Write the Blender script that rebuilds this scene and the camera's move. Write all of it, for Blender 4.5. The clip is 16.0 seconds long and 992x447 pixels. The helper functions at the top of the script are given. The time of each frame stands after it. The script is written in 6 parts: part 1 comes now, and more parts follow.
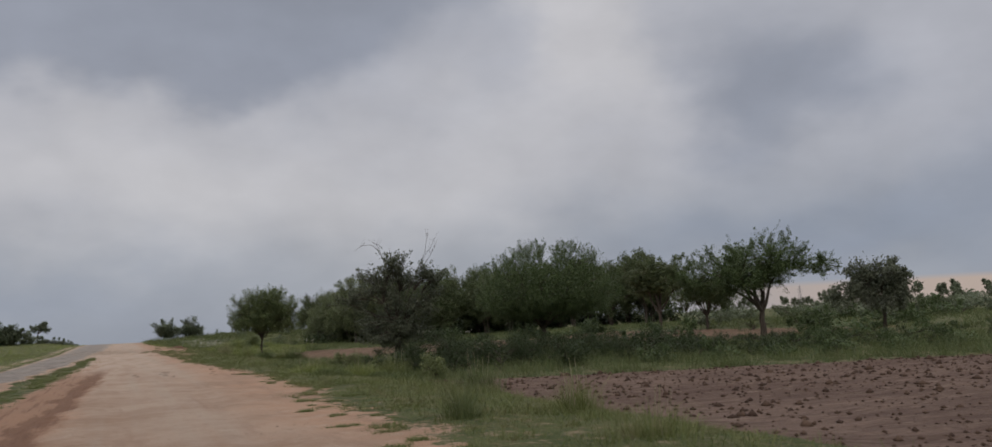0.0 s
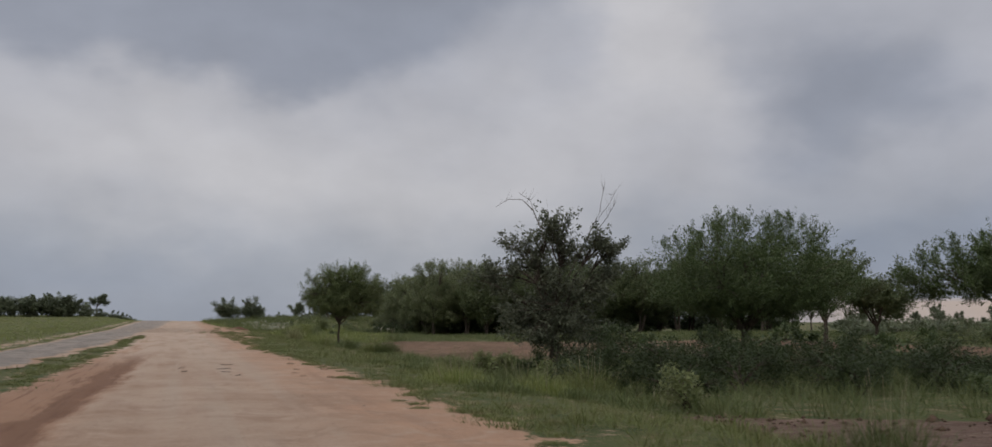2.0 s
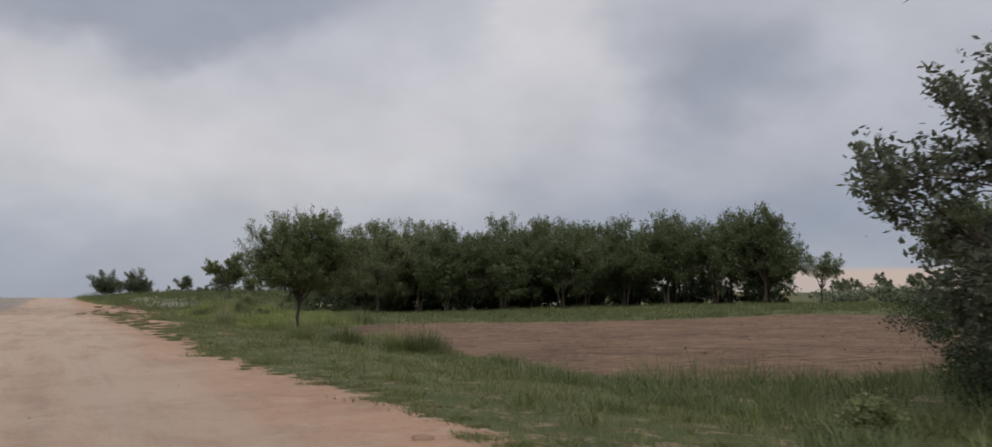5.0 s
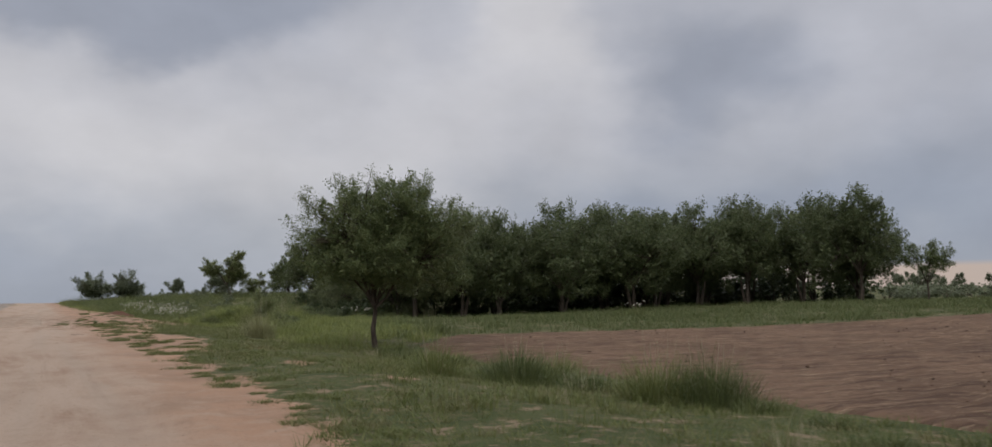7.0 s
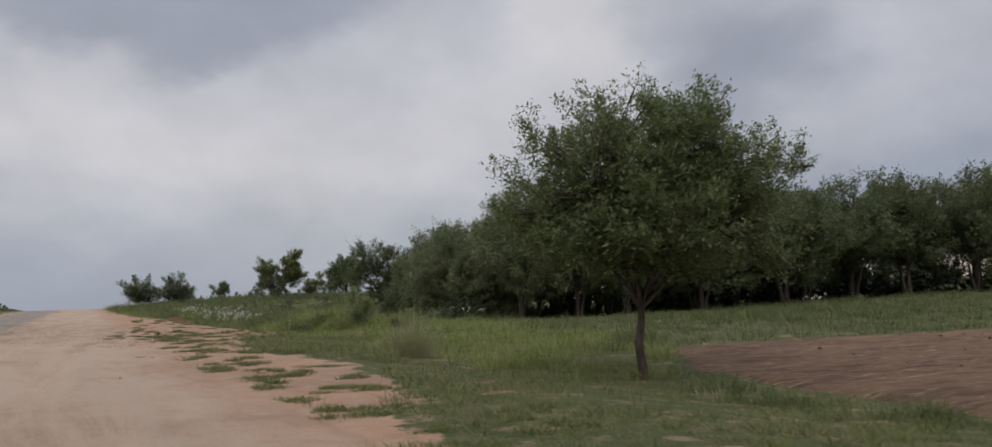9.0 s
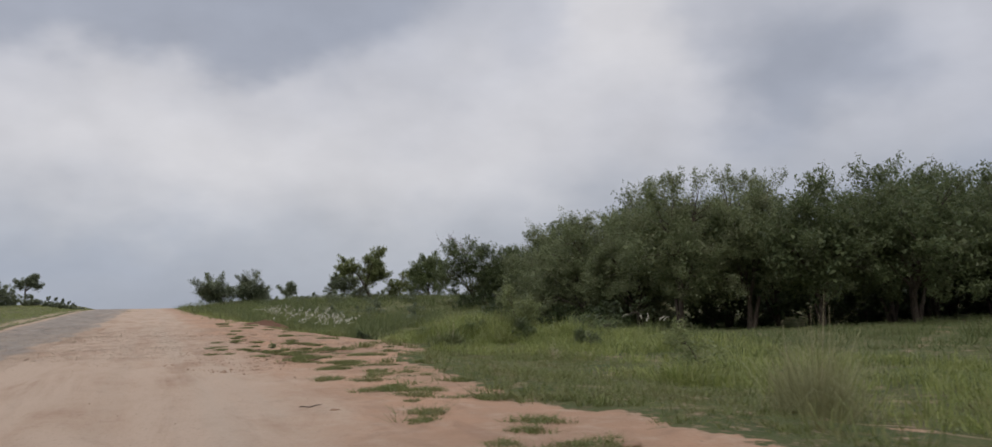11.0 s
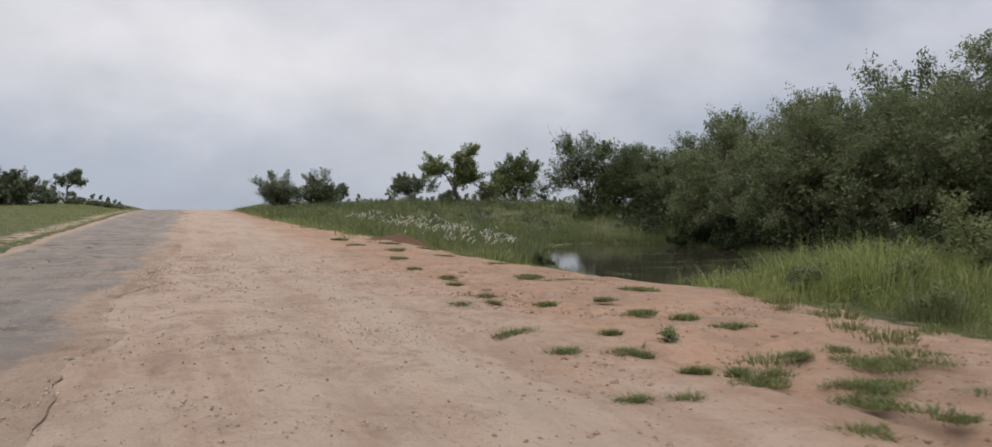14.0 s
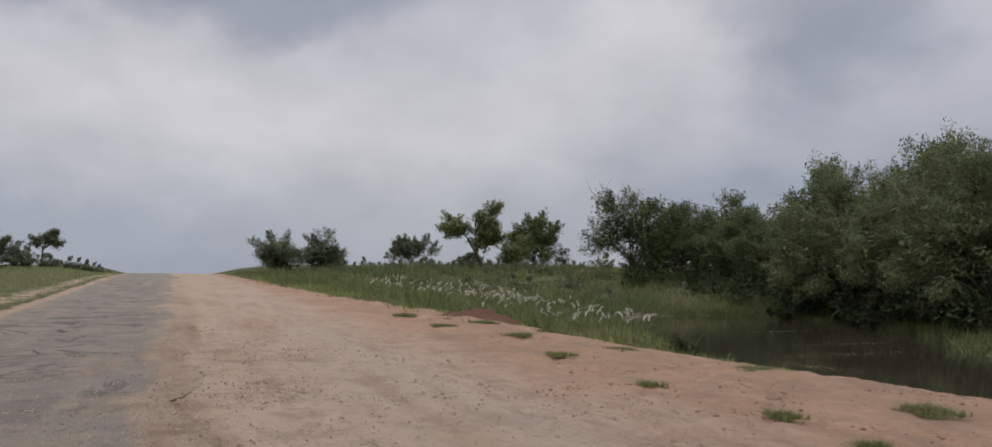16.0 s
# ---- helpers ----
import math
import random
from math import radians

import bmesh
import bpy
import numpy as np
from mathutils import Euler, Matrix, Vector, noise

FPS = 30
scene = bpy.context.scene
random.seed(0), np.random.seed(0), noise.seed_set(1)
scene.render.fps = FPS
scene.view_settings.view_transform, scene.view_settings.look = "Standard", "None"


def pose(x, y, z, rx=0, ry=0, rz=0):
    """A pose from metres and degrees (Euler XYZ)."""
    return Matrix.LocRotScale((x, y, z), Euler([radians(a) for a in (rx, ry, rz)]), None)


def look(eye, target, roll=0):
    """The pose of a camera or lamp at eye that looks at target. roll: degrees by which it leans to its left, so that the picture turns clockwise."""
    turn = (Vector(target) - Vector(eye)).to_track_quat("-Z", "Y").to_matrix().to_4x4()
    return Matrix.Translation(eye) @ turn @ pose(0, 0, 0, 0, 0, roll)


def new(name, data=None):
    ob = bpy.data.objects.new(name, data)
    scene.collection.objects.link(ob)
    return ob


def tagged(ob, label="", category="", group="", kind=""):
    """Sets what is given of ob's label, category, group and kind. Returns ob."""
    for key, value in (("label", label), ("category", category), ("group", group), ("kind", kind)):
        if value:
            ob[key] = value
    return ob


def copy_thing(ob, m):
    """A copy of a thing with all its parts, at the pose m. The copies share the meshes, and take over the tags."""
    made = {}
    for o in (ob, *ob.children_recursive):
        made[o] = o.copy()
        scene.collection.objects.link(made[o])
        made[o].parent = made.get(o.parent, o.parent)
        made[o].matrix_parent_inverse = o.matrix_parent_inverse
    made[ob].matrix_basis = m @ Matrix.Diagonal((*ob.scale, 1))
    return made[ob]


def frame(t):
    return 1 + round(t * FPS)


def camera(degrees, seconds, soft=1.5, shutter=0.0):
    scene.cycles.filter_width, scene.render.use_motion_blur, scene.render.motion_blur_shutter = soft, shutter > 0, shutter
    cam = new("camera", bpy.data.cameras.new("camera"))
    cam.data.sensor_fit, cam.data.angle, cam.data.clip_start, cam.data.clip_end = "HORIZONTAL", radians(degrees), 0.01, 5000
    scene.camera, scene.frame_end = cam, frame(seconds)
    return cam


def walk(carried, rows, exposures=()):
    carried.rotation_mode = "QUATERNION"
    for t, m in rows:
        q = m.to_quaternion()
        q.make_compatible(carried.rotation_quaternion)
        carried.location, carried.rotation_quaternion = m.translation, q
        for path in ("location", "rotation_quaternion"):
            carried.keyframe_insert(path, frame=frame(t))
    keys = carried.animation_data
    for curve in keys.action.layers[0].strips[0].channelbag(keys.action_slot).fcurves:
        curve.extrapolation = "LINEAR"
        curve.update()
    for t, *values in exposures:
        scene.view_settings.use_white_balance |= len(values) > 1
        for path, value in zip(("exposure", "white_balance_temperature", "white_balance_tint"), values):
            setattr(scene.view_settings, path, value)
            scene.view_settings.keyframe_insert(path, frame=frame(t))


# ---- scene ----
cam = camera(58.7, 16.0, soft=1.5, shutter=0.15)
PATH = [
    (0, (1.074, 3.383, 1.567), (1.856, 5.211, 1.786), -2.6),
    (0.5, (1.17, 6.588, 1.546), (1.942, 8.42, 1.764), -2.3),
    (1, (1.296, 9.89, 1.512), (2.026, 11.739, 1.73), -1.0),
    (1.5, (1.453, 13.287, 1.457), (2.128, 15.157, 1.674), 0.3),
    (2, (1.553, 16.712, 1.437), (2.213, 18.587, 1.652), 0.6),
    (2.5, (1.65, 20.111, 1.423), (2.294, 21.993, 1.635), 0.5),
    (3, (1.738, 23.615, 1.357), (2.394, 25.501, 1.478), 0.6),
    (3.5, (1.788, 26.96, 1.32), (2.588, 28.789, 1.439), 1.1),
    (4, (1.792, 30.253, 1.365), (2.622, 32.067, 1.499), -0.1),
    (4.5, (1.545, 33.263, 1.378), (2.413, 35.058, 1.532), 0.4),
    (4.7, (1.468, 34.519, 1.407), (2.353, 36.306, 1.562), 0.4),
    (6.8, (2.153, 48.407, 1.326), (3.069, 50.178, 1.483), -0.6),
    (7, (2.172, 49.748, 1.366), (3.091, 51.518, 1.521), -0.6),
    (7.5, (2.262, 52.959, 1.378), (3.172, 54.733, 1.524), -0.7),
    (8, (2.272, 55.984, 1.359), (3.164, 57.768, 1.506), -1.4),
    (8.5, (2.214, 59.047, 1.338), (3.09, 60.839, 1.489), -1.5),
    (9, (2.126, 61.994, 1.323), (2.975, 63.798, 1.475), -1.7),
    (9.5, (2.185, 65.128, 1.289), (2.995, 66.951, 1.44), -1.7),
    (10, (2.146, 67.83, 1.323), (2.922, 69.667, 1.473), -2.3),
    (10.2, (2.12, 68.869, 1.318), (2.889, 70.709, 1.473), -2.4),
    (12.3, (0.287, 80.884, 1.462), (0.96, 82.76, 1.622), 1.8),
    (12.5, (0.258, 82.079, 1.483), (0.922, 83.964, 1.572), 1.5),
    (13, (0.12, 84.855, 1.57), (0.762, 86.748, 1.638), 0.9),
    (13.5, (-0.045, 87.632, 1.508), (0.598, 89.525, 1.531), 0.1),
    (14, (-0.223, 90.334, 1.521), (0.438, 92.221, 1.472), 0.2),
    (14.5, (-0.413, 92.938, 1.442), (0.266, 94.819, 1.403), -0.2),
    (15, (-0.676, 95.335, 1.438), (-0.001, 97.217, 1.469), 2.1),
    (15.5, (-0.838, 97.774, 1.449), (-0.178, 99.661, 1.512), 2.6),
    (16, (-1.084, 100.003, 1.464), (-0.386, 101.875, 1.561), 0.4),
]
walk(cam, [(t, look(eye, target, roll)) for t, eye, target, roll in PATH], [(0.0, -0.13), (2.6, -0.13), (3.1, 0.08), (3.5, 0.14), (4.6, 0.12), (7.0, 0.03), (9.0, 0.08), (10.0, 0.23), (12.5, 0.13), (12.9, 0.27), (13.1, 0.27), (13.5, 0.13), (13.9, 0.42), (14.2, 0.4), (14.7, 0.24), (15.3, 0.09), (16.0, 0.09)])


# ---- light ----
SUN_EL, SUN_AZ = radians(46), radians(-150)
world = bpy.data.worlds.new("overcast_sky")
scene.world = world
world.use_nodes = True
wt = world.node_tree
wt.nodes.clear()


def wmath(op, a, b=None, c=None):
    n = wt.nodes.new("ShaderNodeMath")
    n.operation = op
    for i, v in enumerate((a, b, c)):
        if v is None:
            continue
        if isinstance(v, (int, float)):
            n.inputs[i].default_value = v
        else:
            wt.links.new(v, n.inputs[i])
    return n.outputs[0]


def wmix(fac, a, b):
    n = wt.nodes.new("ShaderNodeMix")
    n.data_type = "RGBA"
    for key, v in ((0, fac), (6, a), (7, b)):
        if isinstance(v, (int, float)):
            n.inputs[key].default_value = v
        elif isinstance(v, tuple):
            n.inputs[key].default_value = (*v, 1)
        else:
            wt.links.new(v, n.inputs[key])
    return n.outputs[2]


coord = wt.nodes.new("ShaderNodeTexCoord")
sep = wt.nodes.new("ShaderNodeSeparateXYZ")
wt.links.new(coord.outputs["Generated"], sep.inputs[0])
AZ = wmath("MULTIPLY", wmath("ARCTAN2", sep.outputs[0], sep.outputs[1]), 57.2958)
EL = wmath("MULTIPLY", wmath("ARCSINE", sep.outputs[2]), 57.2958)


def wnoise(scale, detail, stretch, seed):
    m = wt.nodes.new("ShaderNodeMapping")
    m.inputs["Scale"].default_value = (1, 1, stretch)
    m.inputs["Location"].default_value = (seed, seed * 0.7, seed * 0.3)
    wt.links.new(coord.outputs["Generated"], m.inputs[0])
    n = wt.nodes.new("ShaderNodeTexNoise")
    n.inputs["Scale"].default_value = scale
    n.inputs["Detail"].default_value = detail
    n.inputs["Roughness"].default_value = 0.5
    wt.links.new(m.outputs[0], n.inputs["Vector"])
    return n.outputs[0]


warp_a = wmath("MULTIPLY", wmath("SUBTRACT", wnoise(5.0, 4, 1.6, 3.1), 0.5), 16)
warp_b = wmath("MULTIPLY", wmath("SUBTRACT", wnoise(6.0, 4, 1.6, 9.4), 0.5), 9)
U, V = wmath("ADD", AZ, warp_a), wmath("ADD", EL, warp_b)


def cloud(az, el, wide, high, slope=0.0, crisp=0.0):
    """A soft cloud mass round a direction: 1 in its middle, 0 far off."""
    du = wmath("SUBTRACT", U, az)
    dv = wmath("SUBTRACT", wmath("SUBTRACT", V, el), wmath("MULTIPLY", du, slope))
    a = wmath("POWER", wmath("ABSOLUTE", wmath("DIVIDE", du, wide)), 2.0)
    b = wmath("POWER", wmath("ABSOLUTE", wmath("DIVIDE", dv, high)), 2.0)
    soft = wmath("POWER", 2.718, wmath("MULTIPLY", wmath("ADD", a, b), -1.0))
    if not crisp:
        return soft
    n = wt.nodes.new("ShaderNodeMapRange")
    n.interpolation_type = "SMOOTHSTEP"
    wt.links.new(soft, n.inputs[0])
    n.inputs[1].default_value, n.inputs[2].default_value = 0.5 - crisp, 0.5 + crisp
    return n.outputs[0]


ramp = wt.nodes.new("ShaderNodeValToRGB")
wt.links.new(wmath("DIVIDE", EL, 90.0), ramp.inputs[0])
for i, (p, c) in enumerate((((0.0), (0.34, 0.365, 0.42)), (0.05, (0.37, 0.39, 0.44)), (0.11, (0.47, 0.475, 0.52)), (0.2, (0.45, 0.46, 0.51)), (0.4, (0.56, 0.57, 0.61)), (1.0, (0.66, 0.67, 0.71)))):
    e = ramp.color_ramp.elements[i] if i < 2 else ramp.color_ramp.elements.new(p)
    e.position, e.color = p, (*c, 1)
sky_col = ramp.outputs[0]
DARK, LIGHT, LOW = (0.265, 0.29, 0.355), (0.60, 0.59, 0.61), (0.28, 0.315, 0.395)
for col, strength, spec in (
    (LIGHT, 0.85, (2, 9.5, 16, 4.5, 0.0)),
    (LIGHT, 0.55, (20, 8.5, 12, 3.5, 0.02)),
    (DARK, 0.72, (0, 22.0, 27, 9.0, 0.0, 0.12)),
    (DARK, 0.3, (10, 19.0, 14, 5.0, 0.0)),
    (LIGHT, 0.85, (29.5, 19, 5, 8.0, 0.0, 0.42)),
    (LIGHT, 0.4, (24, 13, 6, 3.0, 0.0)),
    (DARK, 0.75, (41, 13, 6.5, 5.0, -0.1, 0.42)),
    (LIGHT, 0.32, (46, 9.8, 4.5, 1.9, 0.1)),
    (LOW, 0.85, (45, 4.5, 17, 2.4, 0.0)),
    (LOW, 0.55, (55, 7.5, 12, 4.5, 0.0)),
    (LOW, 0.6, (-6, 2.0, 12, 2.4, 0.0)),
):
    sky_col = wmix(wmath("MULTIPLY", cloud(*spec), strength), sky_col, col)
wisp = wmath("ADD", 0.74, wmath("ADD", wmath("MULTIPLY", wnoise(6.0, 8, 1.5, 1.7), 0.38), wmath("MULTIPLY", wnoise(15.0, 7, 1.8, 5.2), 0.16)))
vm = wt.nodes.new("ShaderNodeVectorMath")
vm.operation = "SCALE"
wt.links.new(sky_col, vm.inputs[0])
wt.links.new(wisp, vm.inputs["Scale"])
# the clear strip under the cloud's edge, low in the east
glow = wmath("MULTIPLY", wmath("SUBTRACT", 1.0, wmath("SMOOTH_MIN", 1.0, wmath("MAXIMUM", wmath("MULTIPLY", wmath("SUBTRACT", EL, 1.25), 3.0), 0.0), 0.2)), cloud(52, 0.5, 16, 9.0))
sky_col = wmix(wmath("MINIMUM", wmath("MAXIMUM", glow, 0.0), 1.0), vm.outputs[0], (0.50, 0.405, 0.355))
nishita = wt.nodes.new("ShaderNodeTexSky")
nishita.sky_type = "NISHITA"
nishita.sun_disc = False
nishita.sun_elevation, nishita.sun_rotation = SUN_EL, SUN_AZ
bg_clear, bg_cloud = wt.nodes.new("ShaderNodeBackground"), wt.nodes.new("ShaderNodeBackground")
wt.links.new(nishita.outputs[0], bg_clear.inputs[0])
bg_clear.inputs[1].default_value = 0.08
wt.links.new(sky_col, bg_cloud.inputs[0])
bg_cloud.inputs[1].default_value = 1.0
cover = wt.nodes.new("ShaderNodeMixShader")
cover.inputs[0].default_value = 0.96
wt.links.new(bg_clear.outputs[0], cover.inputs[1])
wt.links.new(bg_cloud.outputs[0], cover.inputs[2])
out = wt.nodes.new("ShaderNodeOutputWorld")
wt.links.new(cover.outputs[0], out.inputs[0])

sun = new("sun", bpy.data.lights.new("sun", "SUN"))
sun.data.energy, sun.data.angle, sun.data.color = 0.95, radians(35), (1.0, 0.97, 0.93)
sun.matrix_world = look((math.sin(SUN_AZ) * math.cos(SUN_EL) * 50, math.cos(SUN_AZ) * math.cos(SUN_EL) * 50, math.sin(SUN_EL) * 50), (0, 0, 0))


# ---- materials ----
class Mat:
    """A small wrapper that makes node wiring short."""

    def __init__(self, name, rough=0.9):
        self.m = bpy.data.materials.new(name)
        self.m.use_nodes = True
        self.t = self.m.node_tree
        self.p = self.t.nodes["Principled BSDF"]
        self.p.inputs["Roughness"].default_value = rough
        self.p.inputs["Specular IOR Level"].default_value = 0.25
        self.c = self.t.nodes.new("ShaderNodeNewGeometry").outputs["Position"]

    def put(self, sock, v):
        if isinstance(v, (int, float)):
            sock.default_value = v
        elif isinstance(v, tuple):
            sock.default_value = (*v, 1) if len(v) == 3 and sock.type == "RGBA" else v
        else:
            self.t.links.new(v, sock)

    def noise(self, scale, detail=4, rough=0.55, stretch=None, distort=0.0):
        src = self.c
        if stretch:
            mp = self.t.nodes.new("ShaderNodeMapping")
            mp.inputs["Scale"].default_value = stretch
            self.t.links.new(src, mp.inputs[0])
            src = mp.outputs[0]
        n = self.t.nodes.new("ShaderNodeTexNoise")
        n.inputs["Scale"].default_value, n.inputs["Detail"].default_value = scale, detail
        n.inputs["Roughness"].default_value, n.inputs["Distortion"].default_value = rough, distort
        self.t.links.new(src, n.inputs["Vector"])
        return n.outputs[0]

    def voronoi(self, scale, feature="F1", out=0):
        n = self.t.nodes.new("ShaderNodeTexVoronoi")
        n.feature = feature
        n.inputs["Scale"].default_value = scale
        self.t.links.new(self.c, n.inputs["Vector"])
        return n.outputs[out]

    def math(self, op, a, b=0.0, clamp=False):
        n = self.t.nodes.new("ShaderNodeMath")
        n.operation, n.use_clamp = op, clamp
        self.put(n.inputs[0], a)
        self.put(n.inputs[1], b)
        return n.outputs[0]

    def step(self, v, lo, hi):
        n = self.t.nodes.new("ShaderNodeMapRange")
        n.interpolation_type = "SMOOTHSTEP"
        self.put(n.inputs[0], v)
        n.inputs[1].default_value, n.inputs[2].default_value = lo, hi
        return n.outputs[0]

    def mix(self, f, a, b):
        n = self.t.nodes.new("ShaderNodeMix")
        n.data_type = "RGBA"
        self.put(n.inputs[0], f)
        self.put(n.inputs[6], a)
        self.put(n.inputs[7], b)
        return n.outputs[2]

    def attr(self, name):
        n = self.t.nodes.new("ShaderNodeAttribute")
        n.attribute_name = name
        return n.outputs["Fac"]

    def island(self):
        return self.t.nodes.new("ShaderNodeNewGeometry").outputs["Random Per Island"]

    def bump(self, h, strength=0.5, dist=0.02):
        n = self.t.nodes.new("ShaderNodeBump")
        n.inputs["Strength"].default_value, n.inputs["Distance"].default_value = strength, dist
        self.put(n.inputs["Height"], h)
        self.t.links.new(n.outputs[0], self.p.inputs["Normal"])

    def base(self, col):
        self.put(self.p.inputs["Base Color"], col)
        return self


def sand_colour(m):
    """Sandy soil: pale and dusty where wheels run, warm and reddish on the bank and in the rut beside the track."""
    xyz = m.t.nodes.new("ShaderNodeSeparateXYZ")
    m.t.links.new(m.c, xyz.inputs[0])
    wob = m.math("MULTIPLY", m.math("SUBTRACT", m.noise(0.6, 6, 0.65, (1, 0.4, 1)), 0.5), 3.2)
    x = m.math("ADD", xyz.outputs[0], wob)
    bank = m.step(x, 2.3, 4.8)
    rut = m.math("MULTIPLY", m.math("SUBTRACT", 1.0, m.step(x, -0.5, 0.7)), m.math("SUBTRACT", 1.0, m.step(xyz.outputs[1], 58, 92)))
    c = m.mix(m.math("MAXIMUM", bank, rut), (0.522, 0.382, 0.287), (0.513, 0.314, 0.208))
    c = m.mix(m.step(m.noise(0.35, 5), 0.35, 0.7), c, (0.394, 0.256, 0.176))
    c = m.mix(m.step(m.noise(2.2, 6, 0.65), 0.45, 0.8), c, (0.533, 0.392, 0.294))
    c = m.mix(m.math("MULTIPLY", m.step(m.noise(0.8, 5, 0.6, (1.5, 0.22, 1)), 0.54, 0.72), 0.5), c, (0.333, 0.207, 0.146))
    c = m.mix(m.math("MULTIPLY", m.step(m.noise(1.1, 8, 0.75, (0.9, 0.8, 1), 1.0), 0.53, 0.62), 0.45), c, (0.344, 0.218, 0.151))
    c = m.mix(m.math("MULTIPLY", m.step(m.noise(7, 6, 0.75, (1, 0.35, 1)), 0.56, 0.7), 0.4), c, (0.322, 0.202, 0.140))
    dust = m.math("MULTIPLY", m.step(xyz.outputs[1], 24, 60), m.math("SUBTRACT", 1.0, bank))
    c = m.mix(m.math("MULTIPLY", dust, m.step(m.noise(0.9, 7, 0.68, (1.3, 0.16, 1), 0.5), 0.32, 0.6)), c, (0.561, 0.423, 0.326))
    worn = m.math("MULTIPLY", m.step(xyz.outputs[1], 93, 100), m.math("SUBTRACT", 1.0, m.step(xyz.outputs[1], 114, 132)))
    c = m.mix(m.math("MULTIPLY", worn, m.math("MULTIPLY", m.step(m.noise(1.5, 9, 0.78, (1, 0.7, 1), 0.6), 0.47, 0.62), 0.55)), c, (0.315, 0.222, 0.165))
    c = m.mix(m.math("MULTIPLY", worn, m.math("MULTIPLY", m.step(m.noise(6.5, 8, 0.8, (1, 0.6, 1)), 0.53, 0.64), 0.5)), c, (0.25, 0.172, 0.128))
    return m.mix(m.math("MULTIPLY", m.step(m.noise(28, 3), 0.56, 0.72), 0.5), c, (0.266, 0.174, 0.124))


def red_rut(m, c):
    """The reddish wheel rut along the track's far side, with torn edges and dark furrows."""
    xyz = m.t.nodes.new("ShaderNodeSeparateXYZ")
    m.t.links.new(m.c, xyz.inputs[0])
    stretch = m.math("MULTIPLY", m.step(xyz.outputs[1], 12, 20), m.math("SUBTRACT", 1.0, m.step(xyz.outputs[1], 41, 56)))
    stray = m.math("ADD", m.math("SUBTRACT", xyz.outputs[0], m.math("MULTIPLY", m.math("SUBTRACT", xyz.outputs[1], 25.0), 0.022)), m.math("MULTIPLY", m.math("SUBTRACT", m.noise(0.9, 7, 0.7, (1, 0.35, 1)), 0.5), 1.7))
    broad = m.math("MULTIPLY", m.step(stray, -2.1, -1.3), m.math("SUBTRACT", 1.0, m.step(stray, -0.1, 0.25)))
    deep = m.math("MULTIPLY", m.step(stray, -0.75, -0.5), m.math("SUBTRACT", 1.0, m.step(stray, -0.2, 0.08)))
    c = m.mix(m.math("MULTIPLY", m.math("MULTIPLY", stretch, broad), 0.75), c, (0.36, 0.205, 0.13))
    streaks = m.step(m.noise(1.0, 6, 0.7, (5.0, 0.3, 1), 0.3), 0.5, 0.62)
    c = m.mix(m.math("MULTIPLY", m.math("MULTIPLY", stretch, broad), m.math("MULTIPLY", streaks, 0.6)), c, (0.2, 0.11, 0.07))
    return m.mix(m.math("MULTIPLY", m.math("MULTIPLY", stretch, deep), 0.7), c, (0.2, 0.105, 0.066))


def sand_relief(m):
    """Height of bare sand: grain, crumbs, small ledges."""
    ledge = m.step(m.noise(0.8, 8, 0.72, (0.8, 1.2, 1), 1.2), 0.52, 0.55)
    fine = m.math("ADD", m.noise(14, 6, 0.75), m.math("MULTIPLY", ledge, 0.3))
    return m.math("ADD", fine, m.math("MULTIPLY", m.noise(2.6, 9, 0.76), 2.0))


def mat_track():
    m = Mat("packed_sand", 0.95)
    c = sand_colour(m)
    lanes = m.noise(1.0, 3, 0.5, (1.6, 0.04, 1))
    c = m.mix(m.math("MULTIPLY", m.step(lanes, 0.4, 0.7), 0.38), c, (0.50, 0.405, 0.325))
    c = m.mix(m.math("MULTIPLY", m.step(m.noise(1.0, 4, 0.6, (2.4, 0.1, 1)), 0.6, 0.75), 0.4), c, (0.36, 0.25, 0.18))
    rim = m.math("ADD", m.attr("rim"), m.math("MULTIPLY", m.math("SUBTRACT", m.noise(0.8, 7, 0.7, (1, 0.5, 1)), 0.5), 1.2))
    c = m.mix(m.step(rim, 0.2, 0.6), c, sand_colour(m))
    m.base(red_rut(m, c))
    m.bump(m.math("ADD", sand_relief(m), m.math("MULTIPLY", lanes, 0.6)), 0.7, 0.045)
    return m.m


def mat_ground():
    m = Mat("verge_soil", 0.95)
    green = m.mix(m.step(m.noise(0.5, 5), 0.35, 0.7), (0.075, 0.095, 0.034), (0.118, 0.128, 0.048))
    green = m.mix(m.step(m.noise(5, 5), 0.5, 0.75), green, (0.20, 0.15, 0.09))
    green = m.mix(m.step(m.noise(1.7, 7, 0.75), 0.53, 0.62), green, (0.31, 0.23, 0.15))
    sand = red_rut(m, sand_colour(m))
    mask = m.math("ADD", m.attr("sand"), m.math("MULTIPLY", m.math("SUBTRACT", m.noise(1.3, 9, 0.74, (1, 0.8, 1)), 0.5), 2.1))
    m.base(m.mix(m.step(mask, 0.46, 0.56), green, sand))
    m.bump(sand_relief(m), 0.7, 0.045)
    return m.m


